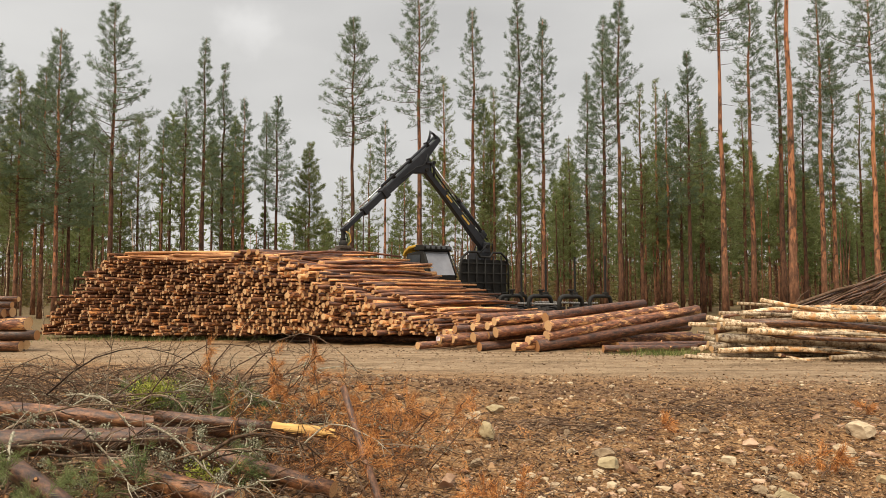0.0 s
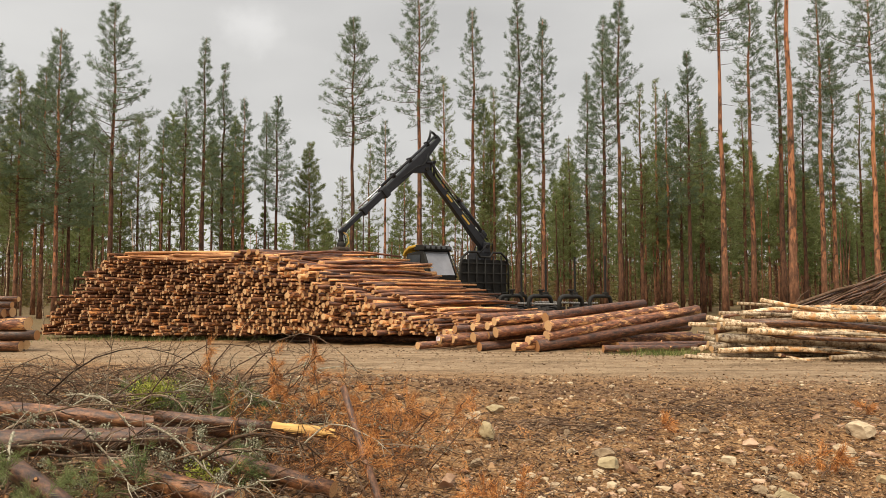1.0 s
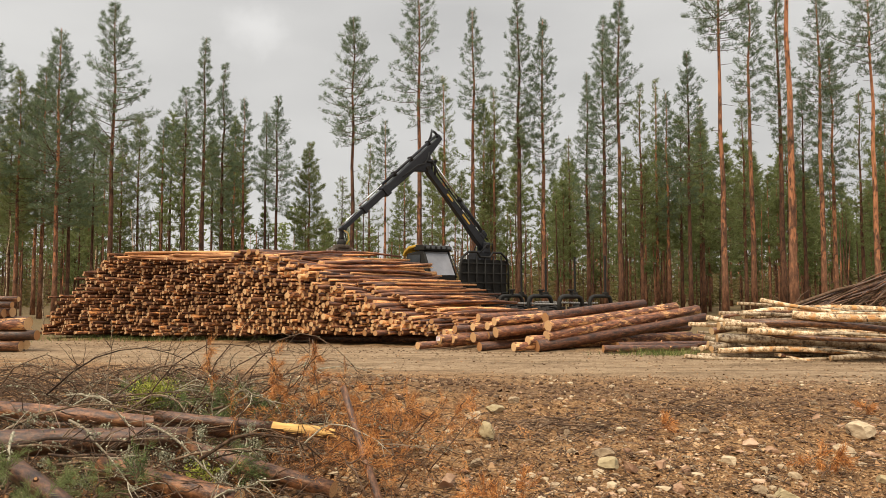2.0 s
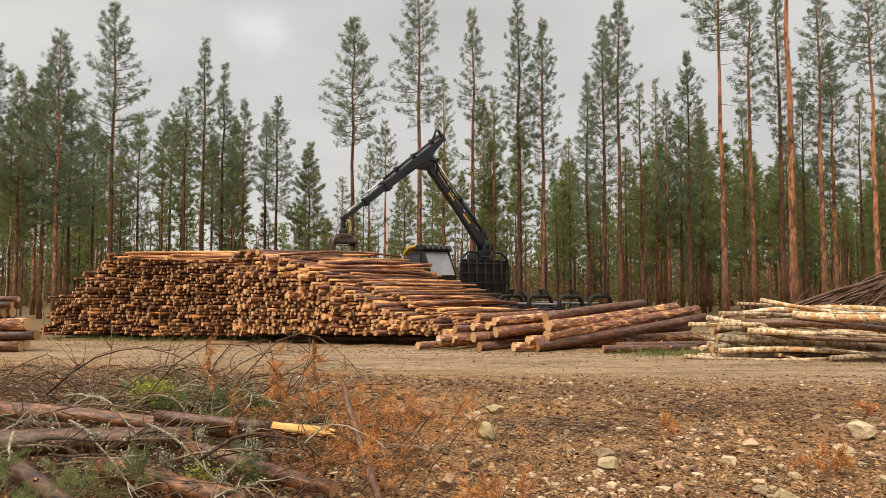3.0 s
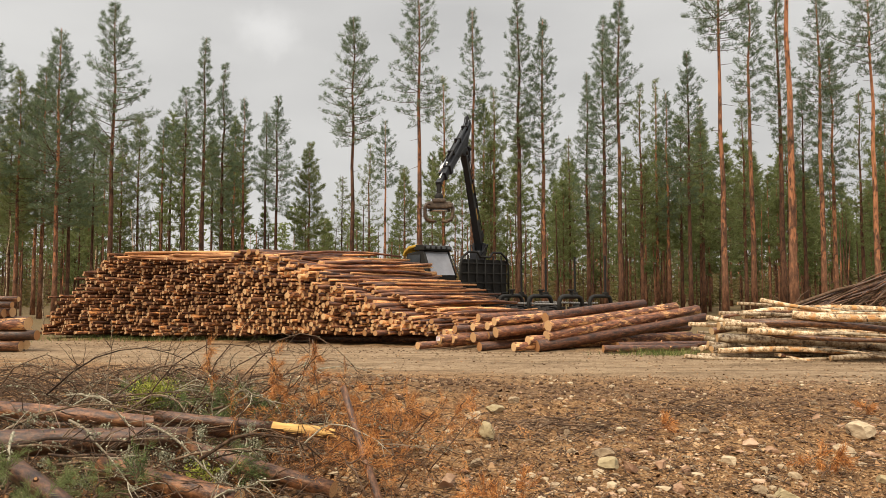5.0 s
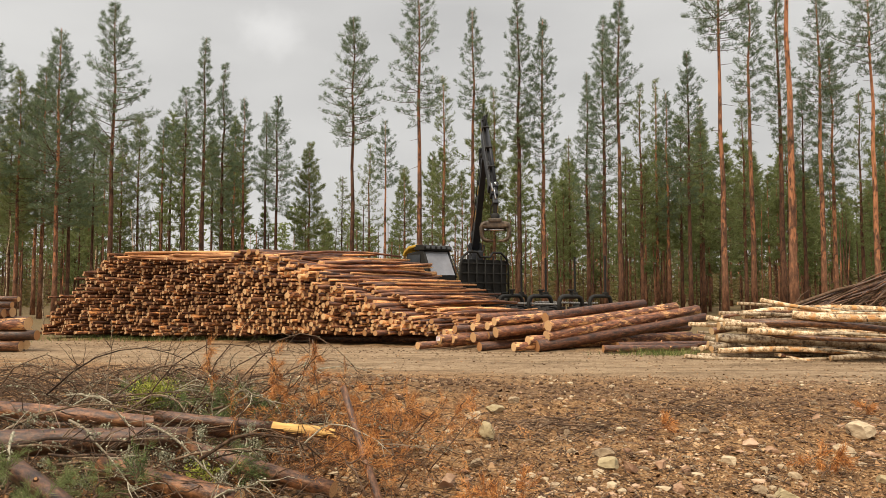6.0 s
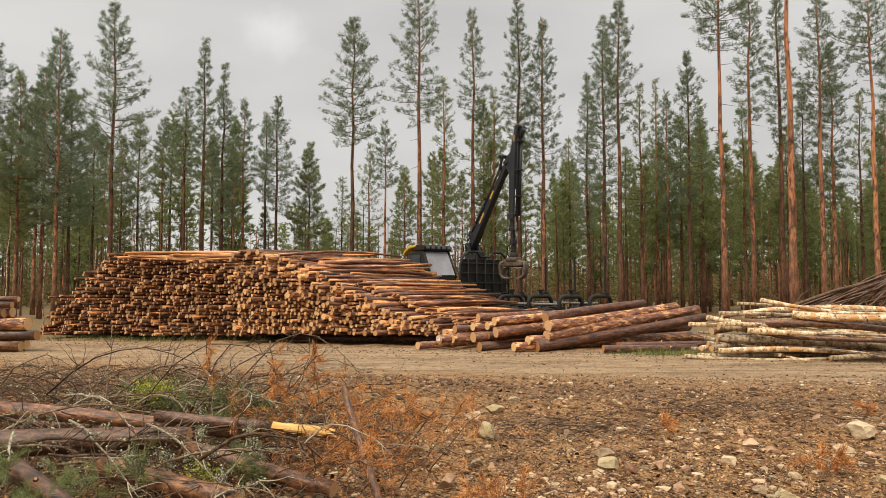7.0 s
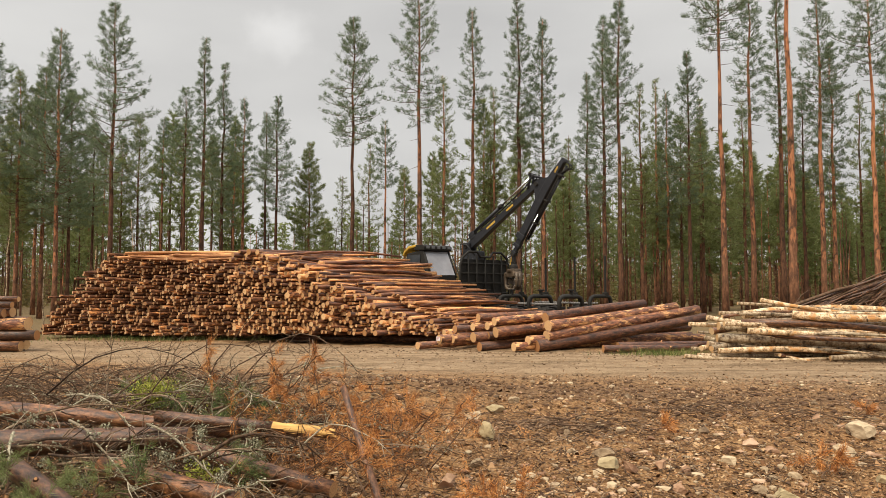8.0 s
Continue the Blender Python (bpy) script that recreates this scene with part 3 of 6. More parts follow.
def log_stack(label, start, end, profile, turn, length, seed, count, tops=(), skin=None, stagger=0.12, low=0.20, cut=None, radii=(0.034, 0.040, 0.046, 0.052, 0.060, 0.068, 0.080)):
    """Round timber in a roadside stack; profile: height along the front, from start to end (each as a fraction and metres)."""
    rng = random.Random(seed)
    bark = BARK_PULP
    cut = cut or CUT_PINE
    base = lying((0, 0, 0), turn)
    t = thing("log_stack", label, "log pile", "", Matrix.Translation((*start, 0)))
    kinds = [log_geo(length * rng.uniform(0.94, 1.04), r, rng, 9, 0.72, 0.022).mesh("log", [bark, cut]) for r in radii]
    sx, sy = end[0] - start[0], end[1] - start[1]
    run = math.hypot(sx, sy)
    places = []
    z = low
    while z < 3.2:
        s = rng.uniform(0, 0.1)
        while s < run:
            u = s / run
            top = 0.0
            for (u0, h0), (u1, h1) in zip(profile, profile[1:]):
                if u0 <= u <= u1:
                    top = h0 + (h1 - h0) * (u - u0) / (u1 - u0)
            if z < top + rng.uniform(-0.08, 0.05):
                k = min(len(kinds) - 1, int(rng.triangular(0, len(kinds), 2.2)))
                x, y = sx * u, sy * u
                out = rng.gauss(0, stagger) - (rng.uniform(0.15, 0.5) if rng.random() < 0.06 else 0)
                a = radians(turn)
                places.append((top - z, k, (x + out * math.sin(a), y + out * math.cos(a), ground_z(start[0] + x, start[1] + y) + z + rng.uniform(-0.02, 0.02)), rng.gauss(0, 3.5), rng.gauss(-0.4, 1.4)))
            s += rng.uniform(0.118, 0.172)
        z += rng.uniform(0.098, 0.118)
    outer = []
    for me in kinds:
        me2 = me.copy()
        me2.materials[0] = skin or bark
        outer.append(me2)
    places.sort(key=lambda q: q[0])
    rest = Geo()
    inv = base.to_3x3().inverted()
    for i, (_, k, p, dt, de) in enumerate(places):
        m = lying(p, turn + dt, de)
        if i < count:
            ob = new("log", outer[k])
            ob.parent = t
            ob.matrix_basis = m @ Matrix.Rotation(rng.uniform(0, 6.28), 4, "Z")
        else:
            q = base.inverted() @ m
            me = kinds[k]
            o = len(rest.v)
            rest.v.extend([tuple(q @ v.co) for v in me.vertices])
            for f in me.polygons:
                rest.f.append(tuple(o + j for j in f.vertices))
                rest.m.append(f.material_index)
                rest.s.append(f.use_smooth)
    peeled = [log_geo(length * 0.86, r, rng, 8, 0.7, 0.02).mesh("log", [PEELED if j % 2 else (skin or bark), CUT_PINE]) for j, r in enumerate((0.026, 0.032, 0.040, 0.046, 0.072))]
    for p, tn, e, k in tops:
        ob = new("log", peeled[k])
        ob.parent = t
        ob.matrix_basis = lying(Vector(p) - Vector((*start, 0)), tn, e)
    # bearers under the stack, along its front
    along = math.degrees(math.atan2(sx, sy))
    bearer = log_geo(run * 0.42, 0.13, rng, 10, 0.9, 0.004).mesh("bearer_log", [BARK_OLD, cut])
    for back in (1.3, 3.6):
        for s0 in (0.1, 0.5):
            ob = new("bearer_log", bearer)
            ob.parent = t
            a = radians(turn)
            x, y = sx * s0 + back * math.sin(a), sy * s0 + back * math.cos(a)
            ob.matrix_basis = lying((x, y, ground_z(start[0] + x, start[1] + y) + 0.12), along)
    if rest.v:
        ob = part("stack_core", rest, [bark, cut], t, kind="stuff")
        ob.matrix_basis = base
    return t


rt = random.Random(31)
west_tops = [((rt.uniform(-10.6, -7.2), rt.uniform(22.1, 23.8), 2.60 + rt.uniform(0, 0.18)), rt.uniform(72, 104), rt.uniform(-1, 1), rt.choice((1, 3, 3))) for _ in range(34)]
log_stack("long stack of thin pine pulpwood logs with pale cut ends", (-13.4, 23.2), (-6.2, 21.75),
          ((0, 0.30), (0.04, 0.80), (0.08, 1.0), (0.10, 1.35), (0.17, 1.65), (0.22, 1.90), (0.24, 2.15), (0.28, 2.30), (0.30, 2.58), (0.37, 2.72), (0.60, 2.66), (0.80, 2.48), (1, 2.30)), 35, 5.0, 3, 290, west_tops, BARK_PULP, 0.11, 0.20, CUT_OLD, (0.030, 0.035, 0.040, 0.046, 0.054, 0.064, 0.078))
for _ in range(46):
    u = rt.random()
    west_tops.append(((-9.6 + 3.1 * u + rt.uniform(-0.5, 0.5), 22.0 - 0.35 * u + rt.uniform(-0.05, 0.5), 2.62 - 0.36 * u + rt.uniform(-0.16, 0.05)), rt.uniform(60, 92), rt.uniform(-2, 1), rt.choice((0, 1, 1, 3))))
west_tops += [((-12.62, 22.8, 1.72), 78, 0, 3), ((-13.3, 22.6, 0.62), 84, 0, 4), ((-13.2, 22.5, 0.50), 80, 0, 3)]
east_tops = [((rt.uniform(-5.2, -4.1), rt.uniform(21.2, 22.6), 2.46 + rt.uniform(-0.25, 0.10)), rt.uniform(36, 50), rt.uniform(-4, -1), rt.choice((1, 2, 3, 4))) for _ in range(16)]
for _ in range(120):
    u = rt.uniform(0.12, 0.92)
    back = rt.uniform(0.15, 1.0)
    h = 2.62 - 2.75 * max(0.0, u - 0.18) ** 0.92 if u > 0.18 else 2.62
    east_tops.append(((-6.1 + 7.1 * u + back * 0.65, 21.45 - 1.45 * u + back * 0.75, max(0.35, h + rt.uniform(-0.06, 0.10))), 39 + rt.gauss(0, 6), rt.uniform(-2.5, 0.5), rt.choice((0, 1, 1, 2, 3, 3, 4))))
log_stack("pine pulpwood stack sloping down, orange stripped logs on its flank", (-6.3, 21.0), (1.0, 19.8),
          ((0, 2.60), (0.04, 2.80), (0.18, 2.66), (0.40, 1.95), (0.62, 1.12), (0.82, 0.62), (1, 0.18)), 38, 5.4, 4, 290, east_tops, BARK_FLANK, 0.09, 0.36, None, (0.036, 0.042, 0.048, 0.056, 0.066, 0.078, 0.092))


# ---- loose heaps of larger logs ----
KNOTS = {}


def log_between(name, p, q, r, mats, label, category, group, seed, taper=0.85, bow=0.008, rough=0.05):
    """One log from its near cut end p to its far end q."""
    rng = random.Random(seed)
    p, q = Vector(p), Vector(q)
    d = q - p
    g = Geo()
    n = 7
    bx, by = rng.uniform(-bow, bow) * d.length, rng.uniform(-bow, bow) * d.length
    pts = [(bx * 4 * (i / (n - 1)) * (1 - i / (n - 1)), by * 4 * (i / (n - 1)) * (1 - i / (n - 1)), d.length * i / (n - 1)) for i in range(n)]
    g.tube(pts, [r * (1 + (taper - 1) * i / (n - 1)) * rng.uniform(0.97, 1.03) for i in range(n)], 16, 0, 1, rough, rng)
    ob = part(name, g, mats)
    ob.matrix_basis = Matrix.Translation(p) @ d.to_track_quat("Z", "Y").to_matrix().to_4x4()
    if mats not in KNOTS:
        k = Geo()
        k.tube([(0, 0, -0.03), (0, 0.004, 0.012), (0, 0.012, 0.03)], [0.036, 0.028, 0.017], 7, 0, 1)
        KNOTS[mats] = k.mesh("knot", mats)
    for _ in range(int(d.length * 1.2)):
        z = rng.uniform(0.3, max(0.35, d.length - 0.3))
        a = rng.uniform(0, 6.28)
        u = z / d.length
        rr = r * (1 + (taper - 1) * u)
        knot = new("knot", KNOTS[mats])
        knot.parent = ob
        knot.matrix_basis = Matrix.Translation((bx * 4 * u * (1 - u) + math.cos(a) * rr, by * 4 * u * (1 - u) + math.sin(a) * rr, z)) @ Vector((math.cos(a), math.sin(a), 0.25)).to_track_quat("Z", "Y").to_matrix().to_4x4() @ Matrix.Scale(min(1.0, r / 0.11), 4)
    return tagged(ob, label, category, group)


SAW = (BARK_SAW, CUT_PINE)
saw_long = [((2.45, 18.3, 0.15), (7.70, 20.5, 0.80), 0.155), ((2.72, 18.4, 0.40), (7.59, 20.8, 1.03), 0.15), ((2.77, 18.4, 0.67), (6.87, 20.6, 1.12), 0.15), ((2.72, 18.55, 0.88), (5.96, 20.7, 1.21), 0.135)]
for i, (p, q, r) in enumerate(saw_long):
    log_between("saw_log", p, q, r, SAW, "thick red-brown pine saw log resting on others in a heap", "log", "saw logs in the heap", 50 + i)
saw_short = [((0.95, 18.9, 0.87), (4.9, 21.0, 0.98), 0.115), ((1.37, 18.7, 0.77), (5.3, 21.0, 1.0), 0.12), ((1.40, 18.6, 0.49), (5.4, 20.8, 0.75), 0.14), ((1.19, 18.8, 0.65), (5.1, 21.2, 0.72), 0.11),
             ((1.19, 18.75, 0.40), (5.2, 21.3, 0.50), 0.11), ((0.80, 18.8, 0.62), (4.8, 21.4, 0.60), 0.11), ((0.80, 18.6, 0.36), (4.8, 21.2, 0.38), 0.14), ((0.96, 18.5, 0.12), (5.0, 21.0, 0.14), 0.125),
             ((0.32, 18.9, 0.56), (4.2, 21.6, 0.6), 0.10), ((0.25, 18.8, 0.30), (4.2, 21.5, 0.35), 0.12), ((-0.10, 18.7, 0.30), (3.6, 21.4, 0.3), 0.12), ((-0.68, 18.7, 0.13), (3.0, 21.6, 0.15), 0.10)]
for i, (p, q, r) in enumerate(saw_short):
    log_between("saw_log", p, q, r, SAW, "pine saw log with orange cut end lying in the heap", "log", "saw logs in the heap", 70 + i)
saw_low = [((1.84, 18.2, 0.14), (3.4, 19.0, 0.2), 0.12), ((2.22, 18.3, 0.30), (6.2, 20.6, 0.45), 0.12), ((2.85, 18.8, 0.15), (7.4, 20.9, 0.2), 0.14), ((3.2, 19.3, 0.40), (7.5, 21.3, 0.48), 0.15), ((4.1, 17.9, 0.12), (6.6, 18.2, 0.13), 0.10),
           ((4.6, 18.4, 0.13), (7.2, 18.7, 0.16), 0.12), ((3.6, 20.2, 0.7), (7.1, 21.6, 0.75), 0.14), ((3.8, 20.4, 0.16), (7.8, 22.0, 0.16), 0.15), ((3.6, 19.2, 0.14), (7.9, 21.2, 0.16), 0.14)]
for i, (p, q, r) in enumerate(saw_low):
    log_between("saw_log", p, q, r, SAW, "saw log half hidden at the bottom of the heap", "log", "saw logs in the heap", 90 + i)

# a paper tag stapled to one cut end, its writing too small to read
tag = Geo()
tag.box((-0.065, -0.002, -0.055), (0.065, 0.002, 0.055), 0)
PAPER = mat_mottled("white_tag_paper", [(0.3, (0.62, 0.60, 0.58)), (0.7, (0.80, 0.78, 0.76))], 20, 0.7, bump_amount=0)
INK = mat_mottled("red_print", [(0.3, (0.4, 0.05, 0.05)), (0.7, (0.5, 0.08, 0.07))], 20, 0.7, bump_amount=0)
tag_ob = tagged(part("paper_tag", tag, PAPER), "small white paper tag stapled to a log end", "tag")
tag_ob.matrix_basis = pose(-0.13, 18.64, 0.32, 0, 0, -40)
tb = Geo()
for k in range(3):
    tb.box((-0.05, -0.005, 0.025 - k * 0.03), (0.05 - 0.02 * k, -0.003, 0.035 - k * 0.03), 0)
part("print", tb, INK, tag_ob)

BIRCH = (BARK_BIRCH, CUT_BIRCH)
birch_top = [((7.75, 17.0, 1.38), (11.6, 16.6, 0.98), 0.062), ((7.35, 17.4, 1.29), (10.8, 17.8, 1.05), 0.045), ((6.85, 17.3, 1.05), (10.4, 17.0, 0.90), 0.06), ((6.5, 17.2, 0.95), (10.2, 17.5, 0.78), 0.075),
             ((7.4, 16.9, 0.86), (11.8, 16.8, 0.92), 0.07), ((7.5, 16.6, 0.70), (12.0, 16.6, 0.50), 0.085), ((6.55, 16.7, 0.48), (10.6, 16.3, 0.28), 0.125), ((7.2, 16.5, 0.66), (11.6, 16.2, 0.34), 0.085),
             ((6.4, 16.9, 0.32), (9.8, 16.4, 0.22), 0.10), ((6.45, 16.4, 0.20), (10.2, 16.1, 0.10), 0.08), ((5.7, 16.5, 0.07), (9.3, 16.2, 0.07), 0.06), ((8.8, 15.9, 0.08), (12.4, 15.7, 0.09), 0.075), ((6.1, 17.3, 0.78), (9.7, 17.7, 0.72), 0.06)]
for i, (p, q, r) in enumerate(birch_top):
    log_between("birch_log", p, q, r * 0.84, BIRCH, "pale flecked birch log on the loose birch heap", "log", "birch logs in the heap", 120 + i, 0.72, 0.045, 0.10)
rb = random.Random(12)
for i in range(52):
    lay = i // 11
    z = 0.09 + lay * 0.21 + rb.uniform(-0.05, 0.12)
    x = 6.0 + lay * 0.2 + rb.uniform(0, 2.8)
    y = 16.3 + (i % 11) * 0.16 + lay * 0.05
    ln = rb.uniform(3.0, 4.6)
    a = radians(rb.uniform(58, 120))
    dz = rb.uniform(-0.42, 0.12)
    log_between("birch_log", (x, y, z), (x + ln * math.sin(a), y + ln * math.cos(a), max(0.07, z + dz)), rb.choice((0.03, 0.04, 0.045, 0.055, 0.065, 0.095)), BIRCH if i % 6 else (BARK_OLD, CUT_BIRCH),
                "birch log with dark bark patches inside the heap" if i % 6 else "dark brown birch log inside the heap", "log", "birch logs in the heap", 140 + i, 0.75, 0.055, 0.09)

# the end of another stack at the road's far side
west = [((-11.0, 18.5, 0.72), (-15.4, 18.9, 0.72), 0.165, 1), ((-10.75, 18.5, 0.42), (-15.2, 18.7, 0.42), 0.14, 0), ((-11.1, 18.4, 0.14), (-15.4, 18.6, 0.14), 0.14, 0), ((-11.25, 18.9, 0.14), (-15.6, 19.2, 0.14), 0.14, 0),
        ((-11.2, 18.95, 0.43), (-15.6, 19.2, 0.43), 0.15, 0), ((-11.2, 18.9, 0.74), (-15.6, 19.2, 0.74), 0.15, 0), ((-11.6, 18.8, 1.02), (-15.9, 19.1, 1.02), 0.13, 0), ((-11.5, 18.6, 1.22), (-15.9, 18.9, 1.24), 0.085, 0), ((-11.45, 18.8, 1.37), (-15.9, 19.0, 1.38), 0.075, 0), ((-11.7, 18.6, 1.00), (-15.9, 18.7, 1.0), 0.12, 0)]
for i, (p, q, r, fresh) in enumerate(west):
    log_between("saw_log", p, q, r, SAW if fresh else (BARK_OLD, CUT_PINE), "orange stripped log on a small roadside stack" if fresh else "dark weathered log on a small roadside stack", "log", "logs of the small stack", 200 + i, 0.9)


def brush_pile():
    """Cut tops and branches heaped up, long stems leaning out of it."""
    rng = random.Random(77)
    t = thing("brush_pile", "heap of dark cut branches and thin tree tops", "brush pile", "", Matrix.Translation((11.0, 19.8, 0)))
    for _ in range(52):
        a = Vector((rng.uniform(-2.6, 0.8), rng.uniform(-0.9, 0.9), rng.uniform(0.15, 0.9)))
        b = Vector((rng.uniform(0.9, 3.6), rng.uniform(-0.8, 0.8), 0))
        b.z = 0.72 + (b.x + 1.0) * 0.50 + rng.uniform(-0.60, 0.12)
        mid = a.lerp(b, 0.5) + Vector((0, 0, rng.uniform(-0.12, 0.05)))
        r = rng.uniform(0.014, 0.055)
        bend = Vector((0, rng.uniform(-0.15, 0.15), rng.uniform(-0.10, 0.16)))
        g = Geo()
        g.tube([a, a.lerp(mid, 0.5) + bend * 0.5, mid + bend, mid.lerp(b, 0.5) - bend * 0.4, b], [r, r * 0.93, r * 0.85, r * 0.7, r * 0.5], 7, rough=0.06, rng=rng)
        part("stem", g, TWIG if rng.random() < 0.5 else BARK_OLD, t)
    for _ in range(22):
        a = Vector((rng.uniform(-1.2, 2.6), rng.uniform(-0.9, 0.7), rng.uniform(0.2, 0.9)))
        ang, ln = rng.uniform(0.1, 1.1), rng.uniform(0.9, 2.0)
        d = Vector((math.cos(ang) * rng.choice((1, 1, -0.6)), rng.uniform(-0.3, 0.3), math.sin(ang) * 0.7)) * ln
        r = rng.uniform(0.012, 0.03)
        g = Geo()
        g.tube([a, a + d * 0.35 + Vector((0, 0, 0.08)), a + d * 0.7 + Vector((0, 0.05, 0.10)), a + d], [r, r * 0.85, r * 0.65, r * 0.35], 6, rough=0.06, rng=rng)
        part("stem", g, BARK_BIRCH if rng.random() < 0.25 else TWIG, t)
    g = Geo()
    for _ in range(420):
        u = rng.random()
        c = Vector((-2.2 + 5.8 * u, rng.uniform(-1, 1), 0))
        c.z = rng.random() * (0.25 + 1.9 * u)
        d = Vector((rng.uniform(-1, 1), rng.uniform(-1, 1), rng.uniform(-0.5, 0.9))) * rng.uniform(0.3, 1.0)
        g.tube([c, c + d * 0.5 + Vector((0, 0, 0.05)), c + d], [0.016, 0.012, 0.004], 4, caps=False)
    part("twigs", g, TWIG, t, kind="stuff")


brush_pile()


# ---- forwarder: half-hidden behind the stack, its crane swinging from the stack to the load space ----
STEEL = mat_mottled("dark_painted_steel", [(0.3, (0.011, 0.010, 0.009)), (0.55, (0.019, 0.017, 0.014)), (0.8, (0.042, 0.034, 0.025))], 6, 0.7, 1.2, 0.15, 0.004, 0.25)
CRANE_PAINT = mat_mottled("blue_black_crane_paint", [(0.3, (0.010, 0.011, 0.013)), (0.55, (0.017, 0.018, 0.022)), (0.85, (0.040, 0.040, 0.044))], 7, 0.5, 1.0, 0.1, 0.003, 0.35)
YELLOW = mat_mottled("yellow_paint", [(0.3, (0.30, 0.18, 0.03)), (0.6, (0.60, 0.37, 0.05))], 8, 0.45, bump_amount=0.05, spec=0.5)
HOSE = mat_mottled("black_hydraulic_hose", [(0.3, (0.012, 0.012, 0.012)), (0.7, (0.03, 0.03, 0.03))], 20, 0.6, bump_amount=0)
RUSTY = mat_mottled("worn_grapple_steel", [(0.3, (0.026, 0.018, 0.012)), (0.52, (0.080, 0.054, 0.033)), (0.72, (0.21, 0.150, 0.092))], 12, 0.5, 2.0, 0.3, 0.004, 0.5)
TYRE = mat_mottled("tyre_rubber", [(0.3, (0.014, 0.013, 0.012)), (0.6, (0.035, 0.030, 0.026))], 9, 0.85)
CHROME, _n, _l, _b = nodes_of("chromed_piston_rod", 0.16, 0.5)
_b.inputs["Metallic"].default_value = 1.0
_l.new(ramp(_n, _l, noise_tex(_n, _l, 9), [(0.3, (0.62, 0.62, 0.62)), (0.7, (0.80, 0.80, 0.80))]), _b.inputs["Base Color"])
GLASS, _n, _l, _b = nodes_of("cab_glass", 0.06, 0.6)
_b.inputs["Transmission Weight"].default_value = 0.55
_l.new(ramp(_n, _l, noise_tex(_n, _l, 1.4), [(0.3, (0.42, 0.42, 0.46)), (0.7, (0.62, 0.62, 0.66))]), _b.inputs["Base Color"])
DARK_GLASS, _n, _l, _b = nodes_of("dark_side_glass", 0.08, 0.5)
_l.new(ramp(_n, _l, noise_tex(_n, _l, 2.0), [(0.3, (0.010, 0.011, 0.012)), (0.7, (0.030, 0.032, 0.034))]), _b.inputs["Base Color"])
LAMP, _n, _l, _b = nodes_of("work_lamp_glass", 0.15, 0.6)
_b.inputs["Base Color"].default_value = (0.10, 0.10, 0.10, 1)

CHAIN = mat_mottled("worn_chain_steel", [(0.3, (0.08, 0.075, 0.07)), (0.7, (0.30, 0.28, 0.26))], 20, 0.4, bump_amount=0, spec=0.6)
MACHINE = pose(1.407, 29.0, -0.3, 0, 0, 41)
forwarder = thing("forwarder", "black and yellow timber forwarder with a long loading crane", "forestry machine", "", MACHINE)


def bar(points, r, mat, name, parent, label="", sides=8):
    g = Geo()
    g.tube(points, [r] * len(points), sides)
    return part(name, g, mat, parent, label)


def slab(name, lo, hi, mat, parent, bevel=0.03, label="", m=None):
    g = Geo()
    g.box(lo, hi, 0, m, bevel)
    return part(name, g, mat, parent, label)


def wheel(x, y):
    g = Geo()
    n = 28
    prof = [(0.30, -0.27), (0.56, -0.30), (0.64, -0.22), (0.66, 0), (0.64, 0.22), (0.56, 0.30), (0.30, 0.27)]
    verts = [(w, r * math.cos(6.2832 * k / n), r * math.sin(6.2832 * k / n)) for k in range(n) for r, w in prof]
    m = len(prof)
    faces = [(k * m + j, k * m + j + 1, ((k + 1) % n) * m + j + 1, ((k + 1) % n) * m + j) for k in range(n) for j in range(m - 1)]
    g.add(verts, faces)
    for k in range(n):
        a = 6.2832 * k / n
        g.box((-0.3 if k % 2 else -0.02, -0.03, 0.63), (0.02 if k % 2 else 0.3, 0.03, 0.70), 0, Matrix.Rotation(a, 4, "X"), 0.01)
    w = part("wheel", g, TYRE, forwarder)
    w.matrix_basis = pose(x, y, 0.68)
    r = Geo()
    r.tube([(-0.2, 0, 0), (0.2, 0, 0)], [0.31, 0.31], 20)
    r.tube([(-0.26, 0, 0), (0.26, 0, 0)], [0.14, 0.14], 12)
    part("rim", r, YELLOW, w)
    return w


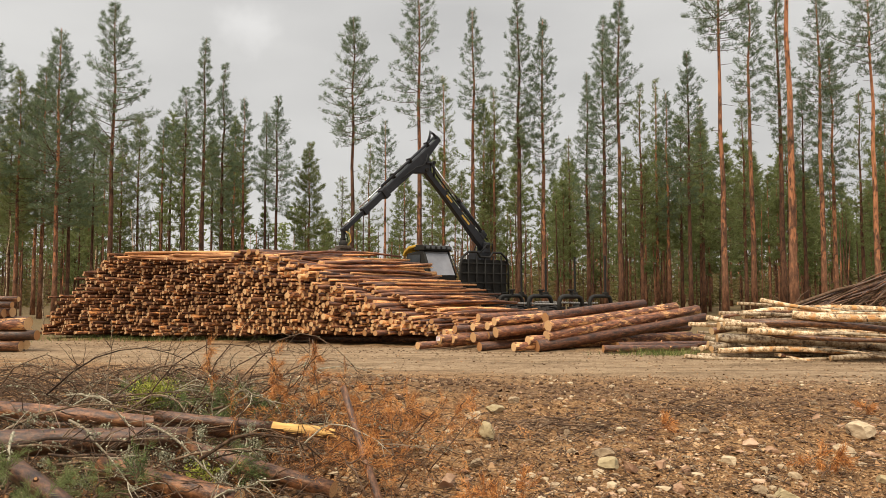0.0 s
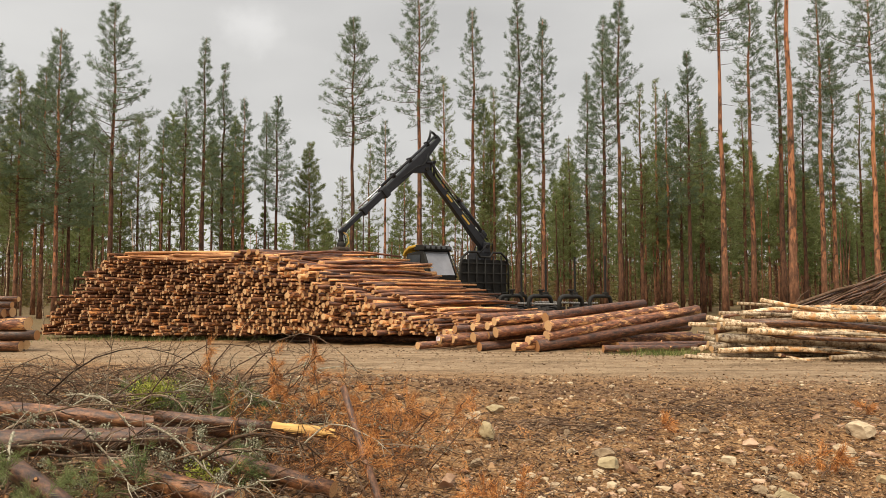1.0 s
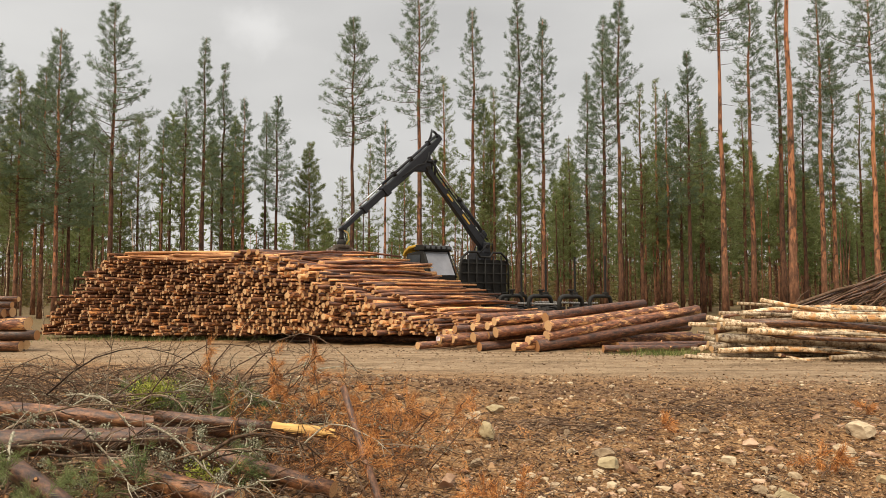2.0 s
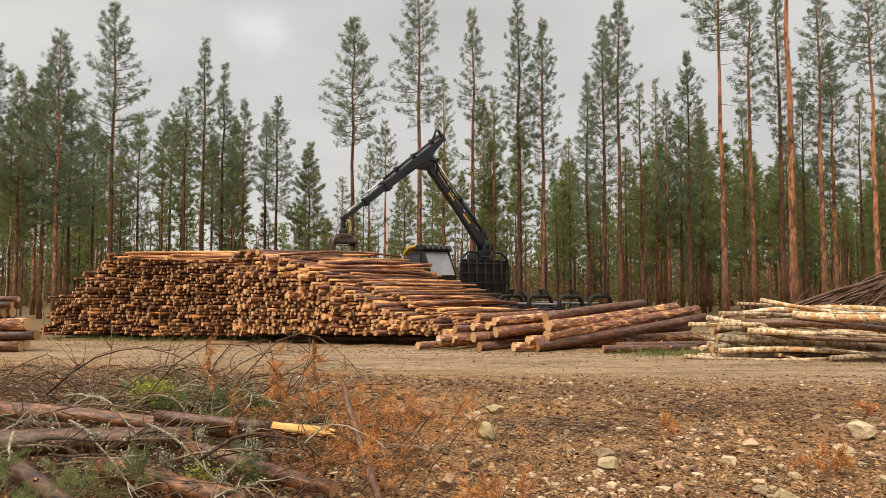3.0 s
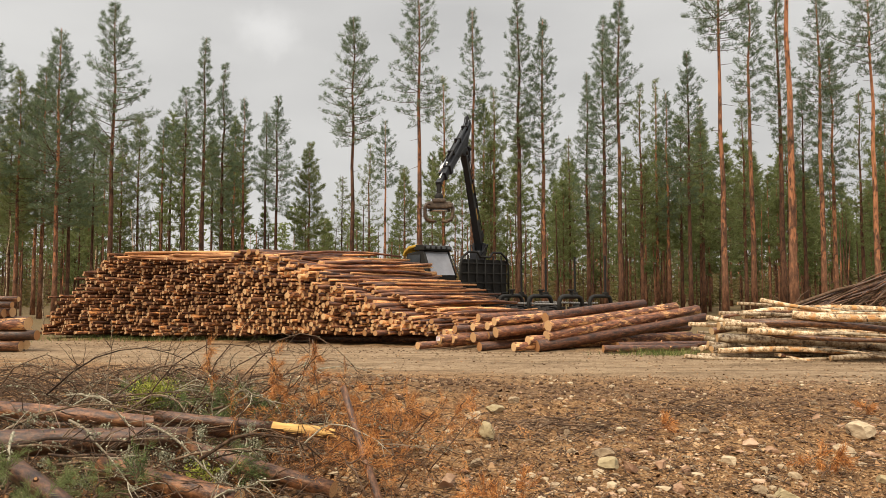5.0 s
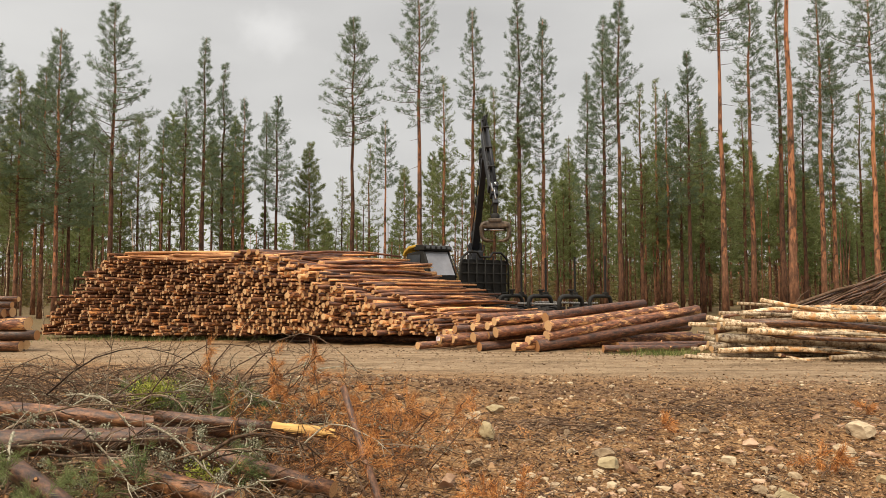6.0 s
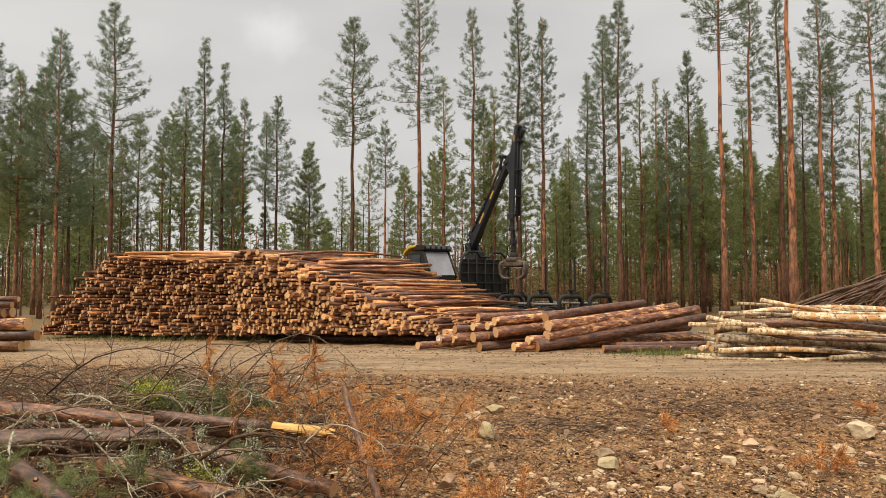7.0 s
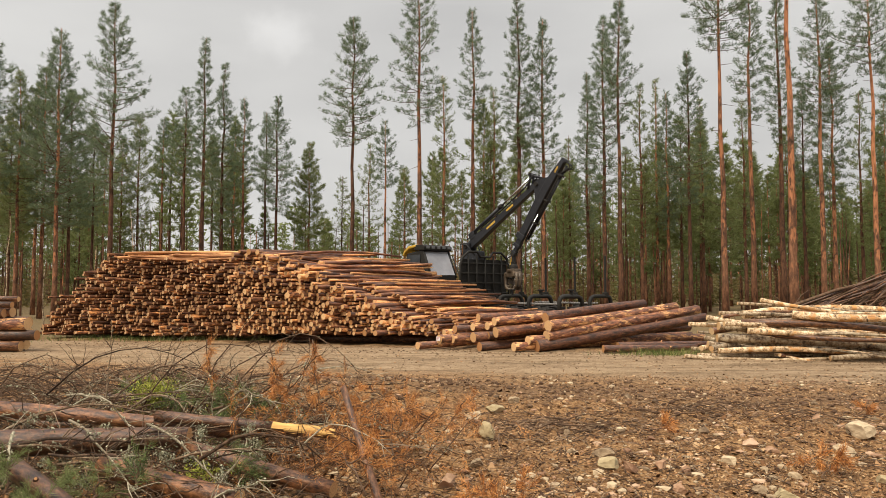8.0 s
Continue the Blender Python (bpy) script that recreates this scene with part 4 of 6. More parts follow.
def build_machine():
    # running gear: a bogie under each half
    for y in (-4.55, -3.05, 3.9, 5.4):
        for x in (-1.1, 1.1):
            wheel(x, y)
    slab("rear_frame", (-0.32, -6.1, 0.75), (0.32, -0.2, 1.12), STEEL, forwarder, 0.05)
    slab("front_frame", (-0.45, 0.35, 0.72), (0.45, 6.3, 1.15), STEEL, forwarder, 0.06)
    # chain links lying over the rear tyres
    for x in (-1.1, 1.1):
        g = Geo()
        for k in range(22):
            y = -5.15 + k * 0.125
            for dx in (-0.2, 0.0, 0.2):
                g.tube([(x + dx - 0.05, y, 1.385), (x + dx + 0.05, y + 0.05, 1.41), (x + dx - 0.05, y + 0.1, 1.385)], [0.024] * 3, 5)
        part("tyre_chain", g, CHAIN, forwarder, "steel chain links over the tyres")
    # headboard between crane and load
    gate = Geo()
    yg, half, top = -0.5, 1.38, 3.42
    outline = [(-half, 1.15), (-half, 2.9), (-half + 0.12, 3.2), (-half + 0.45, top), (-0.45, top), (-0.28, 3.22), (0.28, 3.22), (0.45, top), (half - 0.45, top), (half - 0.12, 3.2), (half, 2.9), (half, 1.15)]
    gate.tube([(x, yg, z) for x, z in outline], [0.05] * len(outline), 8)
    part("headboard_frame", gate, STEEL, forwarder)
    for x in (-0.95, -0.48, 0.0, 0.48, 0.95):
        bar([(x, yg, 1.15), (x, yg, 3.30 if abs(x) > 0.3 else 3.2)], 0.035, STEEL, "headboard_bar", forwarder)
    for z in (1.35, 1.75, 2.15, 2.55, 2.95):
        bar([(-half, yg, z), (half, yg, z)], 0.028, STEEL, "headboard_bar", forwarder)
    slab("headboard_plate", (-half + 0.05, yg + 0.06, 1.15), (half - 0.05, yg + 0.08, 3.12), STEEL, forwarder, 0.005)
    # bunks with stakes
    for i, y in enumerate((-1.45, -2.75, -4.2, -5.6)):
        g = Geo()
        g.box((-0.5, y - 0.09, 1.10), (0.5, y + 0.09, 1.26), 0, None, 0.03)
        for s in (-1, 1):
            pts = [(s * 0.20, y, 1.14), (s * 0.22, y, 1.46), (s * 0.30, y, 1.60), (s * 0.45, y, 1.66), (s * 1.24, y, 1.66), (s * 1.40, y, 1.61), (s * 1.47, y, 1.48), (s * 1.47, y, 0.95)]
            g.tube(pts, [0.07, 0.075, 0.075, 0.07, 0.07, 0.075, 0.075, 0.06], 8)
        bunk = part("bunk", g, STEEL, forwarder)
        st = Geo()
        st.box((1.125, y - 0.035, 1.62), (1.195, y + 0.035, 3.15), 0, None, 0.02)
        st.box((1.07, y - 0.08, 1.62), (1.25, y + 0.08, 1.80), 0, None, 0.02)
        part("stake", st, STEEL, bunk)
        pg = Geo()
        pg.box((-0.85, y - 0.05, 1.70), (-0.75, y + 0.05, 1.88), 0, None, 0.015)
        pg.box((-0.92, y - 0.07, 1.86), (-0.68, y + 0.07, 1.91), 0, None, 0.015)
        part("peg", pg, STEEL, bunk)
    # cab: rounded shell, sloping rear window, yellow roof front
    cab = Geo()
    cab.prism([(2.12, 1.4), (3.95, 1.4), (4.0, 2.4), (3.75, 3.5), (2.78, 3.62), (2.64, 3.60), (2.1, 2.45)], -0.78, 0.78, 0, 0.07)
    body = part("cab_body", cab, STEEL, forwarder)
    roof = Geo()
    roof.prism([(2.48, 3.60), (3.15, 3.62), (3.15, 3.86), (2.58, 3.86), (2.46, 3.78)], -0.82, 0.82, 0, 0.04)
    part("roof", roof, STEEL, forwarder)
    for k in range(5):
        slab("roof_lamp", (-0.70 + k * 0.31, 2.43, 3.68), (-0.52 + k * 0.31, 2.48, 3.80), LAMP, forwarder, 0.015)
    yel = Geo()
    yel.prism([(3.05, 3.76), (3.52, 3.70), (3.80, 3.54), (3.96, 3.36), (4.02, 3.40), (3.86, 3.64), (3.56, 3.82), (3.05, 3.88)], -0.84, 0.84, 0, 0.05)
    part("roof_front", yel, YELLOW, forwarder, "yellow curved roof cowl")
    win = Geo()
    win.prism([(2.085, 2.52), (2.12, 2.51), (2.645, 3.56), (2.61, 3.57)], -0.66, 0.66, 0, 0.0)
    part("rear_window", win, GLASS, forwarder, "pale reflecting rear cab window")
    side = Geo()
    side.box((-0.812, 2.75, 2.45), (-0.783, 3.65, 3.42), 0, None, 0.01)
    part("side_window", side, DARK_GLASS, forwarder)
    for x in (-0.72, 0.72):
        bar([(x, 2.08, 2.4), (x, 2.62, 3.62)], 0.05, STEEL, "cab_pillar", forwarder)
    # rail and hoses behind the cab
    bar([(0.82, 1.75, 1.6), (0.84, 2.0, 2.5), (0.82, 2.45, 3.4)], 0.03, STEEL, "grab_rail", forwarder)
    bar([(-0.6, 1.9, 1.5), (-0.55, 0.9, 2.15), (-0.3, 0.2, 2.3), (0, 0.1, 2.0)], 0.035, HOSE, "hose", forwarder)
    bar([(0.5, 1.9, 1.5), (0.55, 0.9, 2.2), (0.3, 0.25, 2.35), (0.05, 0.1, 2.1)], 0.035, HOSE, "hose", forwarder)
    slab("engine_hood", (-0.95, 4.1, 1.2), (0.95, 6.5, 2.35), YELLOW, forwarder, 0.18)


build_machine()

# crane: sizes in metres
AXIS_Z, FOOT_BACK, BOOM, TAIL, RISE, SLEEVE = 3.695, 0.378, 4.194, 1.32, 0.50, 2.217


def build_crane():
    col = Geo()
    col.tube([(0, 0, 1.1), (0, 0, 1.5), (0, 0, 2.6), (0, 0, 3.25)], [0.42, 0.34, 0.27, 0.24], 18)
    col.box((-FOOT_BACK - 0.20, -0.24, 3.05), (0.26, 0.24, 3.50), 0, None, 0.06)
    col.box((-FOOT_BACK - 0.16, -0.26, 3.40), (-FOOT_BACK + 0.18, -0.15, 3.86), 0, None, 0.05)
    col.box((-FOOT_BACK - 0.16, 0.15, 3.40), (-FOOT_BACK + 0.18, 0.26, 3.86), 0, None, 0.05)
    column = part("crane_column", col, CRANE_PAINT, forwarder)
    bar([(-FOOT_BACK, -0.3, AXIS_Z), (-FOOT_BACK, 0.3, AXIS_Z)], 0.09, STEEL, "pivot_pin", column)
    for s in (-1, 1):
        bar([(0.1, s * 0.22, 3.3), (-0.25, s * 0.36, 3.75), (-0.62, s * 0.30, 3.80), (-0.70, s * 0.2, 3.45), (-0.4, s * 0.16, 2.9)], 0.025, HOSE, "hose", column)

    # boom: a slim tapered box beam, lift lugs near its foot, a cylinder riding clear above it
    b = Geo()
    b.loft([(-0.14, 0.12, -0.15, 0.13), (0.15, 0.14, -0.17, 0.15), (0.55, 0.15, -0.19, 0.17), (1.3, 0.13, -0.15, 0.15), (2.7, 0.115, -0.12, 0.13), (BOOM - 0.6, 0.11, -0.11, 0.12), (BOOM - 0.3, 0.13, -0.12, 0.14), (BOOM + 0.12, 0.10, -0.09, 0.10)], 0.025)
    b.prism([(-0.16, 0.10), (-0.09, 0.10), (-0.09, 0.40), (-0.16, 0.40)], 0.28, 0.58, 0, 0.03)
    b.prism([(0.09, 0.10), (0.16, 0.10), (0.16, 0.40), (0.09, 0.40)], 0.28, 0.58, 0, 0.03)
    boom = part("main_boom", b, CRANE_PAINT, forwarder)
    bar([(0.40, 0, 0.36), (2.25, 0, 0.40)], 0.075, CRANE_PAINT, "jib_cylinder", boom, sides=14)
    bar([(2.15, 0, 0.40), (2.32, 0, 0.40)], 0.092, STEEL, "cylinder_gland", boom, sides=14)
    bar([(2.30, 0, 0.40), (BOOM - 0.05, 0, 0.46)], 0.042, CHROME, "piston_rod", boom, "bright chromed piston rod", 12)
    for yy in (-0.12, 0.12):
        bar([(BOOM - 0.42, yy, 0.08), (BOOM - 0.02, yy, 0.48)], 0.05, CRANE_PAINT, "link", boom)
        bar([(BOOM - 0.02, yy, 0.48), (BOOM + 0.20, yy * 1.3, 0.16)], 0.045, CRANE_PAINT, "link", boom)
    bar([(BOOM - 0.02, -0.18, 0.48), (BOOM - 0.02, 0.18, 0.48)], 0.07, STEEL, "link_pin", boom, sides=12)
    bar([(0, -0.22, 0), (0, 0.22, 0)], 0.11, STEEL, "pivot_pin", boom, sides=14)
    for x0, x1 in ((1.15, 1.75), (2.45, 2.85)):
        for yy in (-0.132, 0.128):
            slab("warning_plate", (x0, yy, -0.02), (x1, yy + 0.004, 0.06), YELLOW, boom, 0.001, "faded yellow plate along the boom")
    for k, yy in enumerate((-0.15, -0.10, 0.10, 0.15)):
        bar([(0.1, yy, 0.26), (1.0, yy, 0.22 + 0.02 * (k % 2)), (2.3, yy, 0.19), (BOOM - 0.5, yy, 0.22), (BOOM - 0.1, yy * 1.2, 0.30), (BOOM + 0.18, yy * 1.2, 0.36)], 0.017, HOSE, "hose", boom)
    for x in (0.95, 1.9, 2.9):
        slab("hose_clamp", (x, -0.17, 0.12), (x + 0.06, 0.17, 0.25), STEEL, boom, 0.01)

    # jib: box beam on a knee plate, its telescope cylinder and guide tube clear above it
    j = Geo()
    j.loft([(-TAIL, 0.10, RISE - 0.05, RISE + 0.13), (-TAIL + 0.5, 0.14, RISE - 0.13, RISE + 0.13), (-0.35, 0.16, RISE - 0.20, RISE + 0.13), (0.6, 0.165, RISE - 0.22, RISE + 0.13), (SLEEVE - 0.5, 0.15, RISE - 0.19, RISE + 0.12), (SLEEVE - 0.2, 0.15, RISE - 0.18, RISE + 0.12)], 0.025)
    j.prism([(-0.18, RISE - 0.24), (0.18, RISE - 0.24), (0.18, RISE + 0.16), (-0.18, RISE + 0.16)], SLEEVE - 0.24, SLEEVE, 0, 0.03)
    bmj = bmesh.new()
    bmj.faces.new([bmj.verts.new(p) for p in ((-0.50, -0.13, RISE - 0.14), (-0.20, -0.13, -0.08), (0.0, -0.13, -0.14), (0.16, -0.13, -0.06), (0.62, -0.13, RISE - 0.18))])
    ext = bmesh.ops.extrude_face_region(bmj, geom=bmj.faces[:])
    bmesh.ops.translate(bmj, vec=(0, 0.26, 0), verts=[v for v in ext["geom"] if isinstance(v, bmesh.types.BMVert)])
    bmesh.ops.recalc_face_normals(bmj, faces=bmj.faces)
    bmesh.ops.bevel(bmj, geom=bmj.edges[:], offset=0.03, segments=2, affect="EDGES")
    j.bm(bmj)
    j.box((-TAIL - 0.08, -0.10, RISE - 0.06), (-TAIL + 0.06, 0.10, RISE + 0.22), 0, None, 0.04)
    jib = part("jib", j, CRANE_PAINT, forwarder)
    bar([(0, -0.2, 0), (0, 0.2, 0)], 0.085, STEEL, "pivot_pin", jib, sides=14)
    bar([(-TAIL + 0.12, 0.05, RISE + 0.24), (SLEEVE - 0.16, 0.05, RISE + 0.24)], 0.055, CRANE_PAINT, "telescope_cylinder", jib, sides=12)
    bar([(SLEEVE - 0.20, 0.05, RISE + 0.24), (SLEEVE + 0.02, 0.05, RISE + 0.24)], 0.03, CHROME, "piston_rod", jib, "bright chromed piston rod", 10)
    bar([(-0.9, -0.10, RISE + 0.23), (SLEEVE - 0.1, -0.10, RISE + 0.23)], 0.022, STEEL, "guide_tube", jib)
    for x in (-0.8, 0.3, 1.3):
        slab("cylinder_bracket", (x, -0.14, RISE + 0.10), (x + 0.07, 0.13, RISE + 0.32), STEEL, jib, 0.02)
    for k in range(3):
        yy = -0.06 + 0.06 * k
        bar([(-TAIL - 0.02, yy, RISE + 0.12), (-TAIL + 0.0, yy, RISE + 0.36), (-TAIL + 0.10, yy, RISE + 0.46 + 0.05 * k), (-TAIL + 0.24, yy, RISE + 0.36), (-TAIL + 0.46, yy, RISE + 0.26)], 0.022, HOSE, "hose", jib)
    bar([(-0.45, 0.17, RISE - 0.05), (-0.2, 0.20, 0.30), (0.05, 0.19, 0.25), (0.35, 0.19, RISE - 0.12), (1.2, 0.18, RISE - 0.05)], 0.02, HOSE, "hose", jib)
    slab("warning_plate", (-TAIL + 0.3, -0.148, RISE - 0.02), (-TAIL + 0.55, -0.138, RISE + 0.04), YELLOW, jib, 0.003, "small yellow plate")

    e1 = Geo()
    e1.prism([(-0.115, -0.14), (0.115, -0.14), (0.115, 0.11), (-0.115, 0.11)], -2.2, 0, 0, 0.02)
    e1.prism([(-0.14, -0.17), (0.14, -0.17), (0.14, 0.14), (-0.14, 0.14)], -0.14, 0.0, 0, 0.02)
    outer = part("outer_extension", e1, CRANE_PAINT, forwarder)
    bar([(-1.6, -0.09, 0.20), (-0.04, -0.09, 0.20)], 0.032, CHROME, "piston_rod", outer, "bright chromed piston rod")
    e2 = Geo()
    e2.prism([(-0.075, -0.09), (0.075, -0.09), (0.075, 0.07), (-0.075, 0.07)], -2.2, -0.05, 0, 0.015)
    e2.prism([(-0.10, -0.12), (0.10, -0.12), (0.10, 0.10), (-0.10, 0.10)], -0.16, 0.06, 0, 0.03)
    inner = part("inner_extension", e2, CRANE_PAINT, forwarder)
    bar([(-0.9, 0.0, 0.12), (-0.10, 0.0, 0.12)], 0.022, CHROME, "piston_rod", inner)

    # hanging link and rotator
    k = Geo()
    k.tube([(0, -0.11, 0), (0, 0.11, 0)], [0.07, 0.07], 10)
    k.box((-0.06, -0.08, -0.34), (0.06, 0.08, 0.03), 0, None, 0.03)
    k.tube([(-0.10, 0, -0.34), (0.10, 0, -0.34)], [0.06, 0.06], 10)
    k.tube([(0, 0, -0.36), (0, 0, -0.44), (0, 0, -0.62), (0, 0, -0.68)], [0.10, 0.16, 0.16, 0.12], 14)
    rot = part("rotator", k, STEEL, forwarder)
    for s in (-1, 1):
        bar([(0.02, s * 0.08, 0.0), (-0.20, s * 0.12, -0.12), (-0.26, s * 0.12, -0.38), (-0.10, s * 0.10, -0.60)], 0.022, YELLOW if s > 0 else HOSE, "hose", rot)

    # grapple: a box frame with a pair of curved claws
    q = Geo()
    q.box((-0.42, -0.18, -0.22), (0.42, 0.18, 0.02), 0, None, 0.04)
    q.box((-0.24, -0.22, -0.02), (0.24, 0.22, 0.12), 0, None, 0.04)
    q.box((-0.48, -0.21, -0.20), (-0.30, 0.21, -0.04), 0, None, 0.04)
    q.box((0.30, -0.21, -0.20), (0.48, 0.21, -0.04), 0, None, 0.04)
    grapple = part("grapple", q, RUSTY, forwarder, "worn muddy timber grapple")
    for s in (-1, 1):
        for yy in ((-0.16, 0.16) if s > 0 else (-0.07, 0.07)):
            c = Geo()
            pts = [(s * 0.32, yy, -0.06), (s * 0.46, yy, -0.08), (s * 0.50, yy, -0.22), (s * 0.49, yy, -0.50), (s * 0.43, yy, -0.62), (s * 0.29, yy, -0.68), (s * 0.08, yy, -0.69)]
            rad = [0.07, 0.085, 0.085, 0.075, 0.075, 0.06, 0.025]
            c.tube(pts, rad, 4)
            part("claw", c, RUSTY, grapple)
        slab("claw_plate", (s * 0.50 - 0.03, -0.15 if s > 0 else -0.07, -0.50), (s * 0.50 + 0.03, 0.15 if s > 0 else 0.07, -0.30), RUSTY, grapple, 0.02)
        for x, z in ((0.50, -0.34), (0.45, -0.58), (0.27, -0.68)):
            bar([(s * x, -0.17, z), (s * x, 0.17, z)], 0.045, RUSTY, "claw_brace", grapple)
    bar([(-0.40, 0, -0.28), (0.40, 0, -0.28)], 0.055, CHROME, "grapple_cylinder", grapple)
    return column, boom, jib, outer, inner, rot, grapple


CRANE = build_crane()

# seconds, slew, boom rise, jib angle, reach of the tip, grapple turn (degrees, metres)
CRANE_ROWS = [
    (0.0, 215.2, 44.6, -42.1, 4.39, 220),
    (1.5, 214.4, 45.7, -42.2, 4.54, 220),
    (3.0, 215.3, 47.6, -37.9, 4.36, 215),
    (3.5, 220.3, 51.5, -33.0, 4.26, 205),
    (4.0, 228.3, 55.6, -30.8, 3.82, 195),
    (4.5, 237.9, 60.5, -33.3, 3.51, 187),
    (6.0, 276.8, 55.0, -55.7, 2.90, 172),
    (7.0, 298.6, 48.2, -93.8, 3.11, 145),
    (7.5, 310.9, 41.7, -109.3, 2.80, 125),
    (8.0, 317.2, 33.1, -123.8, 2.92, 105),
]


def crane_at(t):
    """Crane angles at t, on a smooth curve through the rows."""
    r = CRANE_ROWS
    i = max(k for k in range(len(r) - 1) if r[k][0] <= t + 1e-9)
    a, b = r[i], r[i + 1]
    dt = b[0] - a[0]
    u = (t - a[0]) / dt
    values = []
    for c in range(1, 6):
        def slope(k):
            if k == 0 or k == len(r) - 1:
                return 0.0 if k == 0 else (r[k][c] - r[k - 1][c]) / (r[k][0] - r[k - 1][0])
            d0 = (r[k][c] - r[k - 1][c]) / (r[k][0] - r[k - 1][0])
            d1 = (r[k + 1][c] - r[k][c]) / (r[k + 1][0] - r[k][0])
            return 0.0 if d0 * d1 <= 0 else 2 * d0 * d1 / (d0 + d1)
        m0, m1 = slope(i) * dt, slope(i + 1) * dt
        values.append((2 * u ** 3 - 3 * u ** 2 + 1) * a[c] + (u ** 3 - 2 * u ** 2 + u) * m0 + (3 * u ** 2 - 2 * u ** 3) * b[c] + (u ** 3 - u ** 2) * m1)
    return values


def crane_poses(t):
    slew, lift, ang, reach, turn = crane_at(t)
    base = pose(0, 0, 0, 0, 0, slew - 41)
    boom = base @ pose(-FOOT_BACK, 0, AXIS_Z, 0, -lift, 0)
    knee = boom @ Vector((BOOM, 0, 0))
    jib = Matrix.Translation(knee) @ base.to_3x3().to_4x4() @ pose(0, 0, 0, 0, -ang, 0)
    mid = SLEEVE + (reach - SLEEVE) * 0.5
    outer = jib @ Matrix.Translation((mid, 0, RISE))
    inner = jib @ Matrix.Translation((reach, 0, RISE))
    tip = inner.translation
    rot = Matrix.Translation(tip) @ base.to_3x3().to_4x4()
    grapple = Matrix.Translation(tip + Vector((0, 0, -0.68))) @ pose(0, 0, 0, 0, 0, turn - 41)
    return base, boom, jib, outer, inner, rot, grapple


# ---- foreground: logging slash, stones and litter ----
LICHEN = mat_mottled("grey_lichen", [(0.3, (0.11, 0.105, 0.062)), (0.55, (0.26, 0.25, 0.16)), (0.75, (0.50, 0.48, 0.34))], 60, 0.95, bump_amount=0.5, per_piece=0.3)
DEAD_NEEDLE = mat_mottled("dead_orange_needles", [(0.25, (0.19, 0.065, 0.020)), (0.5, (0.46, 0.180, 0.050)), (0.75, (0.68, 0.32, 0.10))], 3, 0.8, bump_amount=0, per_piece=0.7)
FRESH_NEEDLE = mat_mottled("cut_green_needles", [(0.25, (0.04, 0.065, 0.02)), (0.5, (0.10, 0.145, 0.045)), (0.75, (0.20, 0.24, 0.075))], 3, 0.75, bump_amount=0, per_piece=0.6)
MOSS = mat_mottled("yellow_green_moss", [(0.3, (0.13, 0.14, 0.022)), (0.6, (0.34, 0.35, 0.06))], 30, 0.95, bump_amount=0.5, per_piece=0.4)
DEAD_TWIG = mat_mottled("dead_grey_twig", [(0.3, (0.035, 0.021, 0.013)), (0.55, (0.125, 0.076, 0.044)), (0.8, (0.32, 0.23, 0.15))], 25, 0.9, bump_amount=0.4, per_piece=0.5)
PALE_TWIG = mat_mottled("lichen_crusted_twig", [(0.3, (0.09, 0.065, 0.040)), (0.5, (0.26, 0.215, 0.145)), (0.75, (0.54, 0.49, 0.36))], 55, 0.9, 9, bump_amount=0.6, per_piece=0.3)
BARE_WOOD = mat_mottled("bare_yellow_wood", [(0.3, (0.42, 0.22, 0.07)), (0.55, (0.66, 0.40, 0.13)), (0.75, (0.78, 0.54, 0.24))], 18, 0.7, 4, stretch=(1, 1, 0.15))
STONE = mat_mottled("granite_stone", [(0.25, (0.13, 0.085, 0.050)), (0.5, (0.33, 0.240, 0.145)), (0.75, (0.54, 0.42, 0.27))], 14, 0.85, 3, 0.6, 0.01, per_piece=0.5)
STONE_WARM = mat_mottled("pinkish_stone", [(0.25, (0.18, 0.095, 0.053)), (0.5, (0.36, 0.215, 0.128)), (0.75, (0.50, 0.34, 0.22))], 14, 0.85, 3, 0.6, 0.01, per_piece=0.5)
STONE_PALE = mat_mottled("pale_yellow_stone", [(0.25, (0.20, 0.145, 0.075)), (0.5, (0.37, 0.29, 0.16)), (0.75, (0.52, 0.42, 0.26))], 14, 0.85, 3, 0.6, 0.01)
CHIP = mat_mottled("bark_and_wood_chips", [(0.12, (0.045, 0.022, 0.011)), (0.36, (0.145, 0.068, 0.028)), (0.58, (0.28, 0.142, 0.058)), (0.78, (0.36, 0.200, 0.092)), (0.95, (0.48, 0.32, 0.17))], 2, 0.85, bump_amount=0, per_piece=1.0)
CLOD = mat_mottled("dark_soil_clod", [(0.3, (0.07, 0.038, 0.021)), (0.6, (0.16, 0.095, 0.052)), (0.8, (0.26, 0.165, 0.095))], 20, 0.95, per_piece=0.5)
GRASS = mat_mottled("verge_grass", [(0.3, (0.06, 0.085, 0.02)), (0.55, (0.13, 0.165, 0.045)), (0.8, (0.30, 0.29, 0.10))], 4, 0.8, bump_amount=0, per_piece=0.8)


